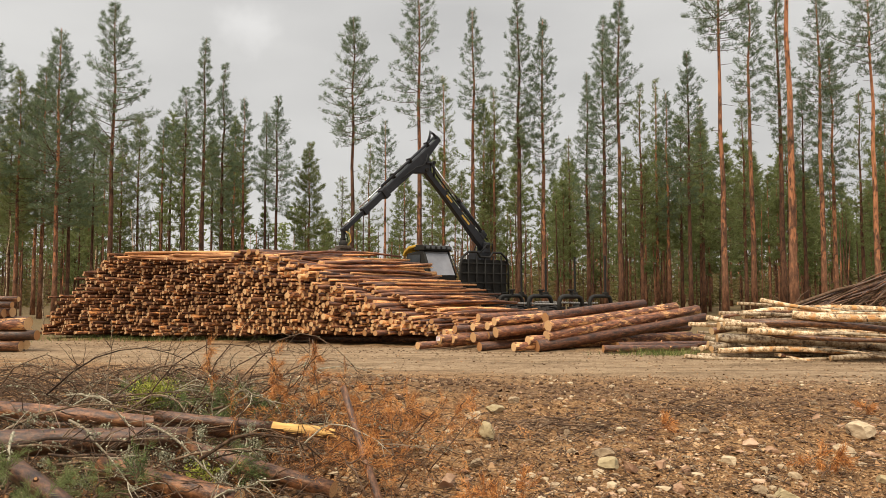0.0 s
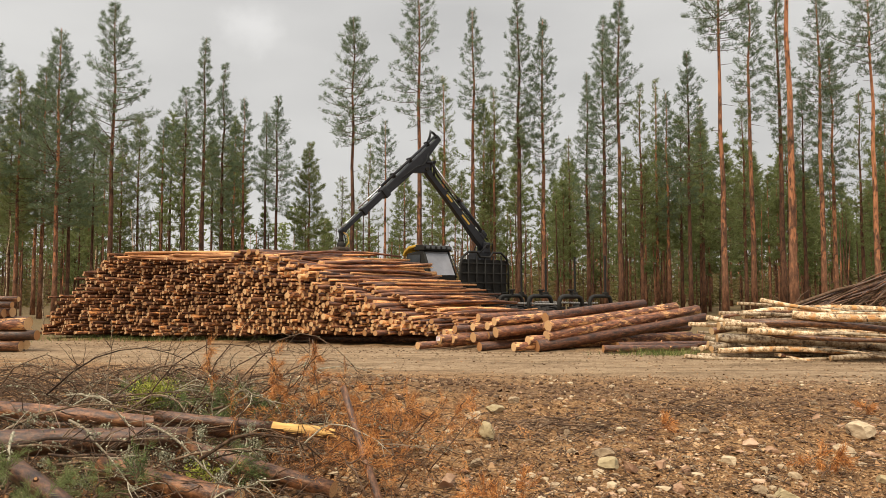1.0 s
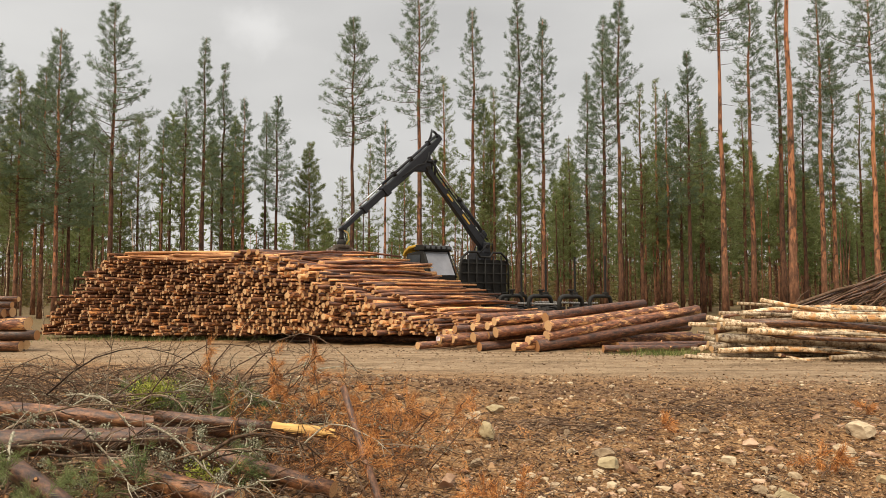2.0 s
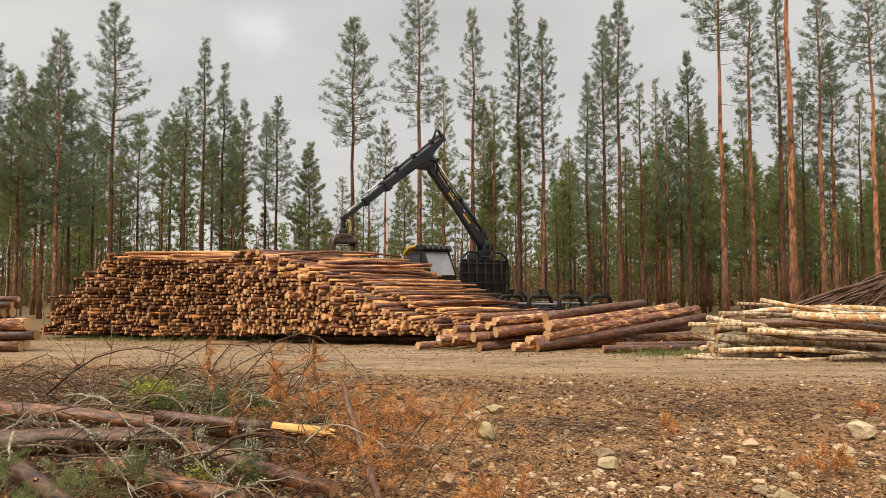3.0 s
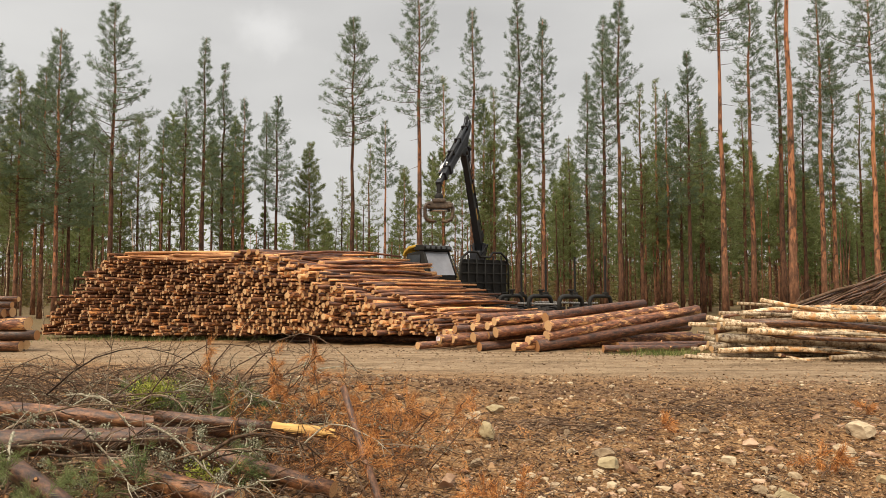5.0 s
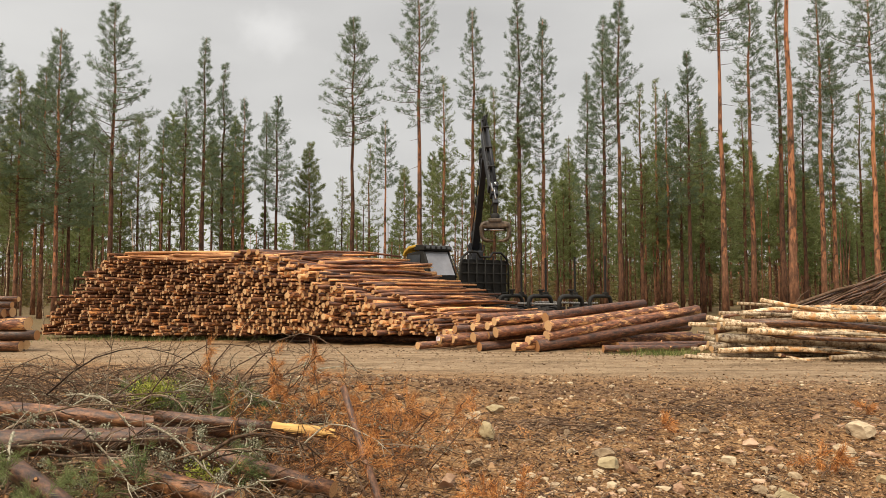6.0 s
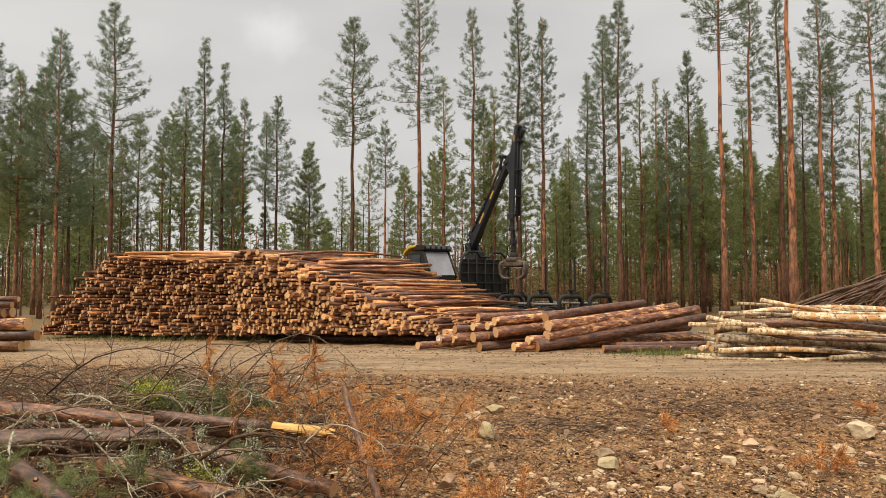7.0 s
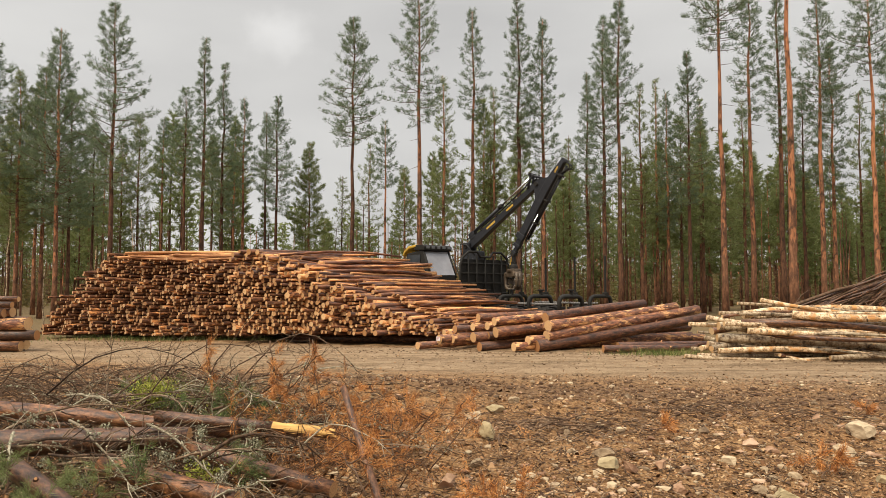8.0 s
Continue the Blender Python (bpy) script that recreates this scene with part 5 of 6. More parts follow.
def needle_tufts(g, centres, ways, rng, per=16, ln=0.07, wd=0.0022, mat=1, spread=0.75):
    for c, w in zip(centres, ways):
        for _ in range(per):
            d = (w + Vector((rng.gauss(0, spread), rng.gauss(0, spread), rng.gauss(0, spread)))).normalized()
            s = d.cross(Vector((rng.gauss(0, 1), rng.gauss(0, 1), rng.gauss(0, 1))))
            s = s.normalized() * wd if s.length > 1e-6 else Vector((wd, 0, 0))
            b = c + Vector((rng.gauss(0, 0.012), rng.gauss(0, 0.012), rng.gauss(0, 0.012)))
            g.add([b - s, b + s, b + d * ln * rng.uniform(0.7, 1.25)], [(0, 1, 2)], mat, False)


def curve_pts(p, q, arch, rng, n=8, wob=0.03):
    p, q = Vector(p), Vector(q)
    side = Vector((rng.gauss(0, 1), rng.gauss(0, 1), 0)) * wob
    pts = []
    for i in range(n):
        u = i / (n - 1)
        k = 4 * u * (1 - u)
        pts.append(p.lerp(q, u) + Vector((0, 0, arch * k)) + side * k + Vector((rng.gauss(0, wob), rng.gauss(0, wob), rng.gauss(0, wob))) * 0.4)
    return pts


def branch(label, p, q, r, arch, seed, mat, twigs=6, needles=None, twig_len=0.4, per=14, lichen=0.0, nln=0.07, tufts=7, spread=0.75):
    """A fallen branch: bent stem, side twigs, and needles or lichen where it carries them."""
    rng = random.Random(seed)
    t = thing("fallen_branch", label, "branch", "cut branches in the slash")
    pts = curve_pts(p, q, arch, rng)
    g = Geo()
    g.tube(pts, [r * (1 - 0.75 * i / (len(pts) - 1)) for i in range(len(pts))], 6, rough=0.08, rng=rng)
    part("stem", g, mat, t)
    tw, nd, li = Geo(), Geo(), Geo()
    for _ in range(twigs):
        u = rng.uniform(0.15, 1.0) * (len(pts) - 1) * 0.999
        i = int(u)
        c = pts[i].lerp(pts[i + 1], u - i)
        along = (pts[i + 1] - pts[i]).normalized()
        d = (along * 0.7 + Vector((rng.gauss(0, 0.6), rng.gauss(0, 0.6), rng.gauss(0.15, 0.5)))).normalized()
        ln = twig_len * rng.uniform(0.5, 1.2)
        tp = [c]
        for k in range(4):
            d = (d + Vector((rng.gauss(0, 0.28), rng.gauss(0, 0.28), rng.gauss(0, 0.28)))).normalized()
            tp.append(tp[-1] + d * ln * 0.25)
        tw.tube(tp, [r * 0.40, r * 0.34, r * 0.26, r * 0.18, r * 0.08 + 0.0008], 4, caps=False)
        cs, ws = [], []
        for k in range(tufts):
            v = 0.3 + 0.7 * k / max(1, tufts - 1)
            cs.append(tp[int(v * 3.99)].lerp(tp[int(v * 3.99) + 1], v * 3.99 % 1))
            ws.append(d)
        if needles:
            needle_tufts(nd, cs, ws, rng, per, nln, 0.0019, 0, spread)
    if lichen:
        for _ in range(int(130 * lichen)):
            u = rng.random() * (len(pts) - 1) * 0.999
            i = int(u)
            c = pts[i].lerp(pts[i + 1], u - i) + Vector((rng.gauss(0, r), rng.gauss(0, r), rng.gauss(r * 0.5, r)))
            flake(li, c, rng.uniform(0.004, 0.011), rng)
    if tw.v:
        part("brushwood", tw, mat, t, kind="stuff")
    if nd.v:
        part("needles", nd, needles, t, kind="stuff")
    if li.v:
        part("lichen", li, LICHEN, t, kind="stuff")
    return t


def flake(g, c, s, rng, mat=0, lift=0.4):
    """A small bent flake."""
    a = rng.uniform(0, 6.28)
    x = Vector((math.cos(a), math.sin(a), rng.gauss(0, lift)))
    y = Vector((-math.sin(a), math.cos(a), rng.gauss(0, lift))) * rng.uniform(0.35, 0.9)
    h = Vector((0, 0, s * rng.uniform(0.1, 0.5)))
    c = Vector(c)
    g.add([c - x * s - y * s, c + x * s * 0.9 - y * s * 0.8, c + x * s + y * s, c - x * s * 0.7 + y * s * 1.1, c + h], [(0, 1, 4), (1, 2, 4), (2, 3, 4), (3, 0, 4)], mat, False)


def slash_log(p, q, r, seed, label, taper=0.8, lichen=0.5, mats=None):
    rng = random.Random(seed)
    ob = log_between("slash_log", p, q, r, mats or (BARK_OLD, CUT_PINE), label, "log", "trunks in the slash", seed, taper, 0.02, 0.07)
    if lichen:
        g = Geo()
        ln = (Vector(q) - Vector(p)).length
        for _ in range(max(2, int(5 * lichen * ln))):
            z0, a0 = rng.betavariate(1.2, 1.2) * ln, rng.uniform(0, 6.28)
            for _ in range(rng.randint(12, 34)):
                z, a = min(ln, max(0.0, z0 + rng.gauss(0, 0.04))), a0 + rng.gauss(0, 0.5)
                flake(g, (math.cos(a) * r * 0.99, math.sin(a) * r * 0.99, z), rng.uniform(0.004, 0.011), rng, 0, 0.8)
        part("lichen", g, LICHEN, ob, kind="stuff")
    return ob


def gz(x, y, up=0.0):
    return (x, y, ground_z(x, y) + up)


def broken_log_end():
    """A torn trunk end: bare splintered wood above, bark left on its underside."""
    rng = random.Random(307)
    g = Geo()
    n, sides, ln = 11, 18, 0.60
    verts = []
    for i in range(n):
        u = i / (n - 1)
        for k in range(sides):
            a = 6.2832 * k / sides
            r = 0.056 * (1 - 0.10 * u) * (1 + 0.10 * noise.noise((math.cos(a) * 2, math.sin(a) * 2, u * 6)) + 0.04 * math.sin(k * 5.1))
            up = math.sin(a)
            if up > 0:
                r *= 1 - 0.20 * up * (0.6 + 0.4 * math.sin(u * 7))
            tear = rng.uniform(-0.09, 0.05) if i == n - 1 else 0.0
            verts.append((r * math.cos(a), r * math.sin(a), u * ln + tear))
    for i in range(n - 1):
        for k in range(sides):
            k2 = (k + 1) % sides
            low = math.sin(6.2832 * (k + 0.5) / sides) < -0.25 + 0.35 * noise.noise((i * 0.6, k * 0.2, 4.0))
            g.f.append((i * sides + k, i * sides + k2, (i + 1) * sides + k2, (i + 1) * sides + k))
            g.m.append(1 if low else 0)
            g.s.append(False)
    verts += [(0, 0, ln - 0.05), (0, 0, 0)]
    for k in range(sides):
        g.f.append(((n - 1) * sides + k, (n - 1) * sides + (k + 1) % sides, n * sides))
        g.f.append(((k + 1) % sides, k, n * sides + 1))
        g.m += [0, 0]
        g.s += [False, False]
    g.v = verts
    sliver = Geo()
    for _ in range(16):
        a = rng.uniform(0, 6.28)
        z = rng.uniform(0.1, ln - 0.05)
        c = Vector((math.cos(a) * 0.045, math.sin(a) * 0.045, z))
        sliver.tube([c, c + Vector((math.cos(a) * 0.012, math.sin(a) * 0.012, rng.uniform(0.04, 0.10)))], [0.006, 0.001], 4, 0, 0, caps=False)
    ob = tagged(part("slash_log", g, [BARE_WOOD, BARK_OLD]), "splintered bare yellow end of a broken trunk", "log", "trunks in the slash")
    part("splintering", sliver, BARE_WOOD, ob, kind="stuff")
    d = Vector((0.57, -0.04, -0.05)).normalized()
    side = d.cross(Vector((0, 0, 1))).normalized()
    up = side.cross(d)
    m = Matrix((side, up, d)).transposed().to_4x4()
    m.translation = (-1.60, 6.62, 0.385)
    ob.matrix_basis = m


slash_log((-5.2, 7.25, 0.47), (-1.85, 6.75, 0.28), 0.092, 301, "long thin brown pine trunk lying across the slash", 0.6)
slash_log((-4.6, 5.95, 0.33), (-2.25, 6.25, 0.36), 0.132, 302, "brown pine trunk with lichen lying in the slash", 0.7)
slash_log((-3.25, 5.35, 0.33), (-2.35, 4.75, 0.10), 0.075, 303, "short reddish trunk piece sloping down in the slash", 0.9, 0.3)
slash_log((-2.75, 5.75, 0.25), (-1.50, 5.2, 0.13), 0.10, 304, "rough brown trunk lying under branches in the slash", 0.8, 0.4)
slash_log((-2.25, 6.2, 0.28), (-0.86, 5.55, 0.11), 0.075, 305, "brown trunk piece half covered by twigs", 0.85, 0.2)
slash_log((-2.75, 6.75, 0.46), (-1.60, 6.62, 0.38), 0.056, 306, "thin brown trunk broken off at its end", 0.95, 0.2)
broken_log_end()
slash_log((-4.6, 9.4, 0.22), (-3.3, 9.2, 0.18), 0.07, 308, "brown trunk piece lying by the green tuft", 0.9, 0.1)
slash_log((-5.9, 8.6, 0.25), (-4.2, 8.0, 0.12), 0.06, 309, "thin dark trunk lying in the slash", 0.8, 0.2)
slash_log((-0.84, 5.9, 0.86), (-0.44, 5.3, -0.02), 0.026, 310, "dead broken stem leaning out of the slash", 1.4, 0.3)


def build_slash():
    rng = random.Random(21)
    # tall bare arching twigs
    tall = [((-5.6, 8.6, 0.2), (-4.1, 8.2, 0.45), 0.55), ((-3.6, 8.3, 0.2), (-2.0, 8.0, 0.9), 0.45), ((-2.9, 8.0, 0.2), (-2.15, 8.1, 1.45), 0.12), ((-2.4, 7.6, 0.35), (-0.95, 7.6, 0.85), 0.55),
            ((-4.0, 8.2, 0.1), (-3.9, 8.2, 1.2), 0.03), ((-1.7, 7.5, 0.3), (-1.45, 7.6, 1.15), 0.05), ((-4.4, 7.8, 0.5), (-2.4, 7.6, 0.7), 0.42), ((-2.6, 7.3, 0.4), (-1.4, 7.2, 1.0), 0.25), ((-3.4, 7.0, 0.4), (-1.9, 6.7, 0.5), 0.5),
            ((-5.0, 8.9, 0.3), (-3.4, 8.6, 0.9), 0.3), ((-1.9, 7.0, 0.2), (-1.25, 6.9, 1.0), 0.1)]
    for i, (p, q, a) in enumerate(tall):
        branch("thin bare arching branch standing up from the slash", p, q, 0.011, a, 400 + i, DEAD_TWIG, 6, None, 0.45, lichen=0.25)
    # grey lichen-covered limbs lying low
    for i in range(78):
        x, y = rng.uniform(-4.9, -0.9), rng.uniform(5.0, 9.2)
        if x < -0.66 * y - 0.3 or x > -0.9 - (y - 5) * 0.08:
            continue
        z = 0.10 + 0.30 * rng.random()
        a = rng.uniform(-0.9, 0.9) + (0 if rng.random() < 0.7 else 3.14)
        ln = rng.uniform(0.7, 1.9)
        branch("bent grey branch with lichen in the slash", (x, y, z), (x + ln * math.cos(a), y - 0.6 * ln * math.sin(a), max(0.06, z + rng.uniform(-0.25, 0.25))), rng.uniform(0.007, 0.018), rng.uniform(0.0, 0.25), 430 + i,
               rng.choice((DEAD_TWIG, DEAD_TWIG, PALE_TWIG, TWIG)), 8, None, 0.38, lichen=rng.choice((0, 0.4, 0.9)))
    # tangle of bare limbs further back, towards the road
    for i in range(54):
        y = rng.uniform(8.2, 11.0)
        x = rng.uniform(-0.63 * y, -0.24 * y)
        a = rng.uniform(-0.6, 0.6) + (0 if rng.random() < 0.6 else 3.14)
        ln = rng.uniform(0.8, 2.0)
        z = rng.uniform(0.05, 0.30)
        branch("bare grey-brown limb tangled in the slash", (x, y, z), (x + ln * math.cos(a), y + 0.4 * ln * math.sin(a), max(0.08, z + rng.uniform(-0.2, 0.35))), rng.uniform(0.008, 0.017), rng.uniform(0.05, 0.32), 1430 + i,
               rng.choice((DEAD_TWIG, PALE_TWIG, DEAD_TWIG, TWIG)), 9, None, 0.45, lichen=rng.choice((0, 0.3, 0.6)))
    # thin dark arching twigs standing out of the rust-brown sprays
    for i in range(16):
        x, y = rng.uniform(-1.5, -0.1), rng.uniform(5.6, 7.4)
        a = rng.uniform(-0.9, 0.9)
        ln = rng.uniform(0.4, 0.9)
        branch("thin arching twig with tufts of dead needles", gz(x, y, 0.05), (x + ln * math.cos(a), y + 0.5 * ln * math.sin(a), rng.uniform(0.15, 0.65)), rng.uniform(0.005, 0.009), rng.uniform(0.08, 0.3), 1500 + i, TWIG, 7, DEAD_NEEDLE, 0.26, 7, 0, 0.07, 5, 0.6)
    # lichen crusts in tufts on the limbs over the trunks
    g = Geo()
    for _ in range(46):
        y = rng.uniform(5.2, 6.9)
        x = rng.uniform(-0.62 * y, -1.3)
        cz = rng.uniform(0.12, 0.52)
        for _ in range(rng.randint(60, 120)):
            flake(g, (x + rng.gauss(0, 0.028), y + rng.gauss(0, 0.02), cz + rng.gauss(0, 0.025)), rng.uniform(0.004, 0.009), rng, 0, 0.9)
    tagged(part("lichen_crust", g, LICHEN), "pale grey lichen tufts on the cut limbs", "lichen", kind="stuff")
    pale = [((-3.35, 6.3, 0.52), (-2.15, 5.0, 0.22), 0.06), ((-2.6, 6.2, 0.5), (-1.55, 5.2, 0.15), 0.08), ((-1.75, 5.1, 0.10), (-1.30, 5.2, 0.28), 0.03), ((-3.6, 5.9, 0.45), (-3.2, 5.3, 0.2), 0.05), ((-2.2, 7.2, 0.55), (-1.5, 6.6, 0.5), 0.15), ((-3.9, 7.3, 0.6), (-2.9, 6.6, 0.35), 0.1)]
    for i, (p, q, a) in enumerate(pale):
        branch("pale lichen-covered branch lying over the trunks", p, q, 0.014, a, 480 + i, PALE_TWIG, 10, None, 0.35, lichen=0.7)
    # dead orange-brown sprays
    for i in range(40):
        x = rng.triangular(-2.4, 0.0, -0.9)
        y = rng.uniform(5.2, 7.9)
        if x < -0.95 and y < 6.8:
            continue
        z = 0.05 + 0.35 * rng.random()
        a = rng.uniform(0, 6.28)
        ln = rng.uniform(0.35, 0.8)
        branch("dead pine spray with rust-brown needles", (x, y, z), (x + ln * math.cos(a), y + ln * math.sin(a), max(0.05, z + rng.uniform(-0.1, 0.45))), 0.009, rng.uniform(0, 0.12), 500 + i, TWIG, 7, DEAD_NEEDLE, 0.22, 8, 0, 0.075, 6, 0.6)
    for i, (x, y, z) in enumerate(((-1.73, 7.0, 1.02), (-1.30, 7.0, 1.05), (-2.36, 7.0, 1.05), (-1.50, 7.0, 0.68), (-1.28, 6.9, 0.8), (-1.75, 7.0, 0.85))):
        branch("hanging spray of rust-brown dead needles", (x, y, z + 0.12), (x + 0.05, y, z - 0.25), 0.008, 0, 560 + i, TWIG, 8, DEAD_NEEDLE, 0.14, 12, 0, 0.08, 6, 0.5)
    for i, (x, y) in enumerate(((3.2, 6.35), (3.35, 6.25), (2.35, 8.0), (5.4, 9.2), (0.1, 5.25), (0.35, 5.15))):
        branch("rust-brown dead needle spray lying on gravel", gz(x, y, 0.03), gz(x + 0.25, y + 0.1, 0.16), 0.007, 0.03, 570 + i, TWIG, 9, DEAD_NEEDLE, 0.16, 12, 0, 0.075, 6, 0.5)
    # green sprays and moss
    green = [(-3.55, 8.7, 0.25), (-3.7, 8.9, 0.35), (-3.35, 8.6, 0.15), (-2.6, 8.4, 0.25), (-2.3, 8.2, 0.2), (-2.7, 8.0, 0.15), (-2.05, 8.0, 0.22), (-2.9, 8.8, 0.15), (-3.0, 5.1, 0.12), (-3.3, 4.95, 0.10), (-2.75, 5.0, 0.06), (-2.2, 5.1, 0.10),
             (-4.2, 9.3, 0.15), (-2.0, 8.6, 0.12), (-1.75, 6.0, 0.15), (-2.4, 6.9, 0.16), (-3.5, 5.2, 0.05), (-1.6, 5.6, 0.10), (-2.5, 7.6, 0.3), (-2.2, 7.7, 0.35), (-1.95, 7.5, 0.3), (-2.8, 7.7, 0.25), (-3.1, 5.0, 0.22), (-3.25, 5.15, 0.2), (-2.9, 4.9, 0.12), (-3.4, 5.4, 0.1), (-2.5, 5.0, 0.1)]
    for i, (x, y, z) in enumerate(green):
        branch("green pine spray cut off in the slash", (x, y, z), (x + rng.uniform(-0.35, 0.35), y + rng.uniform(-0.3, 0.3), z + rng.uniform(0, 0.22)), 0.009, 0.05, 600 + i, TWIG, 9, FRESH_NEEDLE if y > 6 else (FRESH_NEEDLE if i % 2 else NEEDLE), 0.26, 11, 0, 0.07, 7, 0.6)
    g = Geo()
    for cx, cy, cz, s, n in ((-3.5, 8.55, 0.42, 0.12, 3600), (-3.75, 8.8, 0.2, 0.22, 900), (-1.95, 5.6, 0.22, 0.08, 500), (-3.2, 8.9, 0.1, 0.3, 700)):
        for _ in range(n):
            flake(g, (cx + rng.gauss(0, s), cy + rng.gauss(0, s), cz + rng.gauss(0, s * 0.55)), rng.uniform(0.004, 0.010), rng, 0, 0.9)
    tagged(part("moss_tuft", g, MOSS), "bright yellow-green moss among branches", "moss", kind="stuff")


build_slash()


def slash_bed():
    """Dense small stuff under the slash: crossing twigs, bark bits, brown needles."""
    rng = random.Random(64)
    tw, nd, fl = Geo(), Geo(), Geo()
    for _ in range(1600):
        y = rng.uniform(4.7, 9.6)
        x = rng.triangular(-0.66 * y, -0.35 + 0.02 * y, -2.4)
        if y < 6.0 and rng.random() < 0.5:
            continue
        z = ground_z(x, y) + rng.random() ** 2 * 0.22
        a = rng.uniform(-0.7, 0.7) if rng.random() < 0.6 else rng.uniform(0, 6.28)
        d = Vector((math.cos(a), math.sin(a), rng.gauss(0, 0.22))).normalized()
        ln = rng.uniform(0.15, 0.6)
        p = [Vector((x, y, z))]
        for k in range(4):
            d = (d + Vector((rng.gauss(0, 0.34), rng.gauss(0, 0.34), rng.gauss(0, 0.24)))).normalized()
            p.append(p[-1] + d * ln * 0.25)
        r = rng.uniform(0.002, 0.0075)
        tw.tube(p, [r, r * 0.9, r * 0.8, r * 0.6, r * 0.35], 4, caps=False)
    for _ in range(1300):
        y = rng.uniform(8.6, 11.8)
        x = rng.uniform(-0.66 * y, -0.26 * y)
        d = Vector((rng.gauss(0, 1), rng.gauss(0, 0.7), rng.gauss(0.1, 0.25))).normalized()
        ln = rng.uniform(0.15, 0.55)
        p = [Vector((x, y, ground_z(x, y) + rng.random() ** 2 * 0.22))]
        for k in range(4):
            d = (d + Vector((rng.gauss(0, 0.3), rng.gauss(0, 0.3), rng.gauss(0, 0.2)))).normalized()
            p.append(p[-1] + d * ln * 0.25)
        r = rng.uniform(0.003, 0.009)
        tw.tube(p, [r, r * 0.9, r * 0.8, r * 0.6, r * 0.35], 4, caps=False)
    for _ in range(330):
        y = rng.uniform(4.7, 9.0)
        x = rng.triangular(-0.62 * y, 0.0, -1.4)
        c = Vector((x, y, ground_z(x, y) + rng.random() ** 2 * 0.25))
        needle_tufts(nd, [c], [Vector((rng.gauss(0, 1), rng.gauss(0, 1), 0.4)).normalized()], rng, 10, 0.07, 0.0018, 0, 0.6)
    for _ in range(4200):
        y = rng.uniform(4.6, 9.6)
        x = rng.triangular(-0.66 * y, -0.4, -2.4)
        flake(fl, (x, y, ground_z(x, y) + rng.random() ** 2 * 0.10), rng.uniform(0.008, 0.03), rng, 0, 0.7)
    tagged(part("slash_twigs", tw, TWIG), "tangle of thin dead twigs under the slash", "twigs", kind="stuff")
    tagged(part("fallen_needles", nd, DEAD_NEEDLE), "rust-brown fallen pine needles in the slash", "needles", kind="stuff")
    tagged(part("bark_bits", fl, CHIP), "dark broken bark bits under the slash", "bark", kind="stuff")


slash_bed()


def stone(x, y, r, seed, warm=False, flat=0.62, label=""):
    rng = random.Random(seed)
    bm = bmesh.new()
    bmesh.ops.create_icosphere(bm, subdivisions=4, radius=1)
    o = Vector((rng.uniform(0, 50), rng.uniform(0, 50), 0))
    cuts = [(Vector((rng.gauss(0, 1), rng.gauss(0, 1), rng.gauss(0, 0.7))).normalized(), rng.uniform(0.42, 0.75)) for _ in range(10)]
    for v in bm.verts:
        for n, d in cuts:
            k = v.co.dot(n) - d
            if k > 0:
                v.co -= n * k
        v.co *= 1 + 0.12 * noise.noise(v.co * 1.8 + o) + 0.05 * noise.noise(v.co * 6 + o)
        v.co = Vector((v.co.x, v.co.y * 0.8, v.co.z * flat)) * r
    g = Geo()
    g.bm(bm, 0, False)
    ob = tagged(part("stone", g, STONE_PALE if warm == 2 else STONE_WARM if warm else STONE), label or "pale angular granite stone lying in gravel", "stone", "loose stones")
    ob.matrix_basis = pose(x, y, ground_z(x, y) + r * flat * 0.35, rng.uniform(-14, 14), rng.uniform(-14, 14), rng.uniform(0, 360))


# east, north, half width, kind, flatness
STONES = [
    (0.72, 9.85, 0.215, 2, 0.42), (1.03, 10.45, 0.149, 0, 0.51), (0.40, 9.20, 0.184, 0, 0.50), (0.48, 7.91, 0.158, 2, 0.95), (0.32, 6.80, 0.136, 0, 0.50), (1.49, 6.37, 0.133, 2, 0.67), (1.66, 6.24, 0.148, 1, 0.51), (1.55, 6.82, 0.130, 0, 0.58),
    (2.00, 6.47, 0.080, 1, 0.95), (4.61, 7.79, 0.243, 0, 0.53), (2.76, 5.64, 0.171, 2, 0.40), (2.59, 5.75, 0.088, 0, 0.58), (3.28, 7.05, 0.121, 1, 0.49), (3.14, 7.23, 0.110, 1, 0.54), (-0.50, 9.77, 0.140, 0, 0.43), (0.03, 5.99, 0.136, 1, 0.62),
    (3.99, 7.01, 0.140, 0, 0.55), (2.71, 6.64, 0.101, 0, 0.54), (1.31, 7.17, 0.096, 0, 0.54), (3.02, 8.19, 0.101, 0, 0.53), (1.33, 9.31, 0.098, 1, 0.48), (2.83, 10.74, 0.113, 0, 0.48), (1.47, 8.29, 0.095, 0, 0.53), (4.67, 8.81, 0.117, 1, 0.50),
    (1.94, 5.78, 0.094, 1, 0.54), (0.70, 5.92, 0.079, 0, 0.58), (3.84, 6.17, 0.100, 2, 0.61), (-0.17, 7.27, 0.083, 0, 0.62), (2.32, 7.84, 0.082, 1, 0.53), (-0.54, 7.06, 0.094, 0, 0.61), (1.98, 8.87, 0.085, 0, 0.52), (3.13, 6.28, 0.078, 0, 0.53),
]
for i, (x, y, r, kind, flat) in enumerate(STONES):
    stone(x, y, r * 0.9, 700 + i, kind, flat, ("", "pinkish rounded stone half sunk in gravel", "pale yellowish angular stone lying on gravel")[kind])


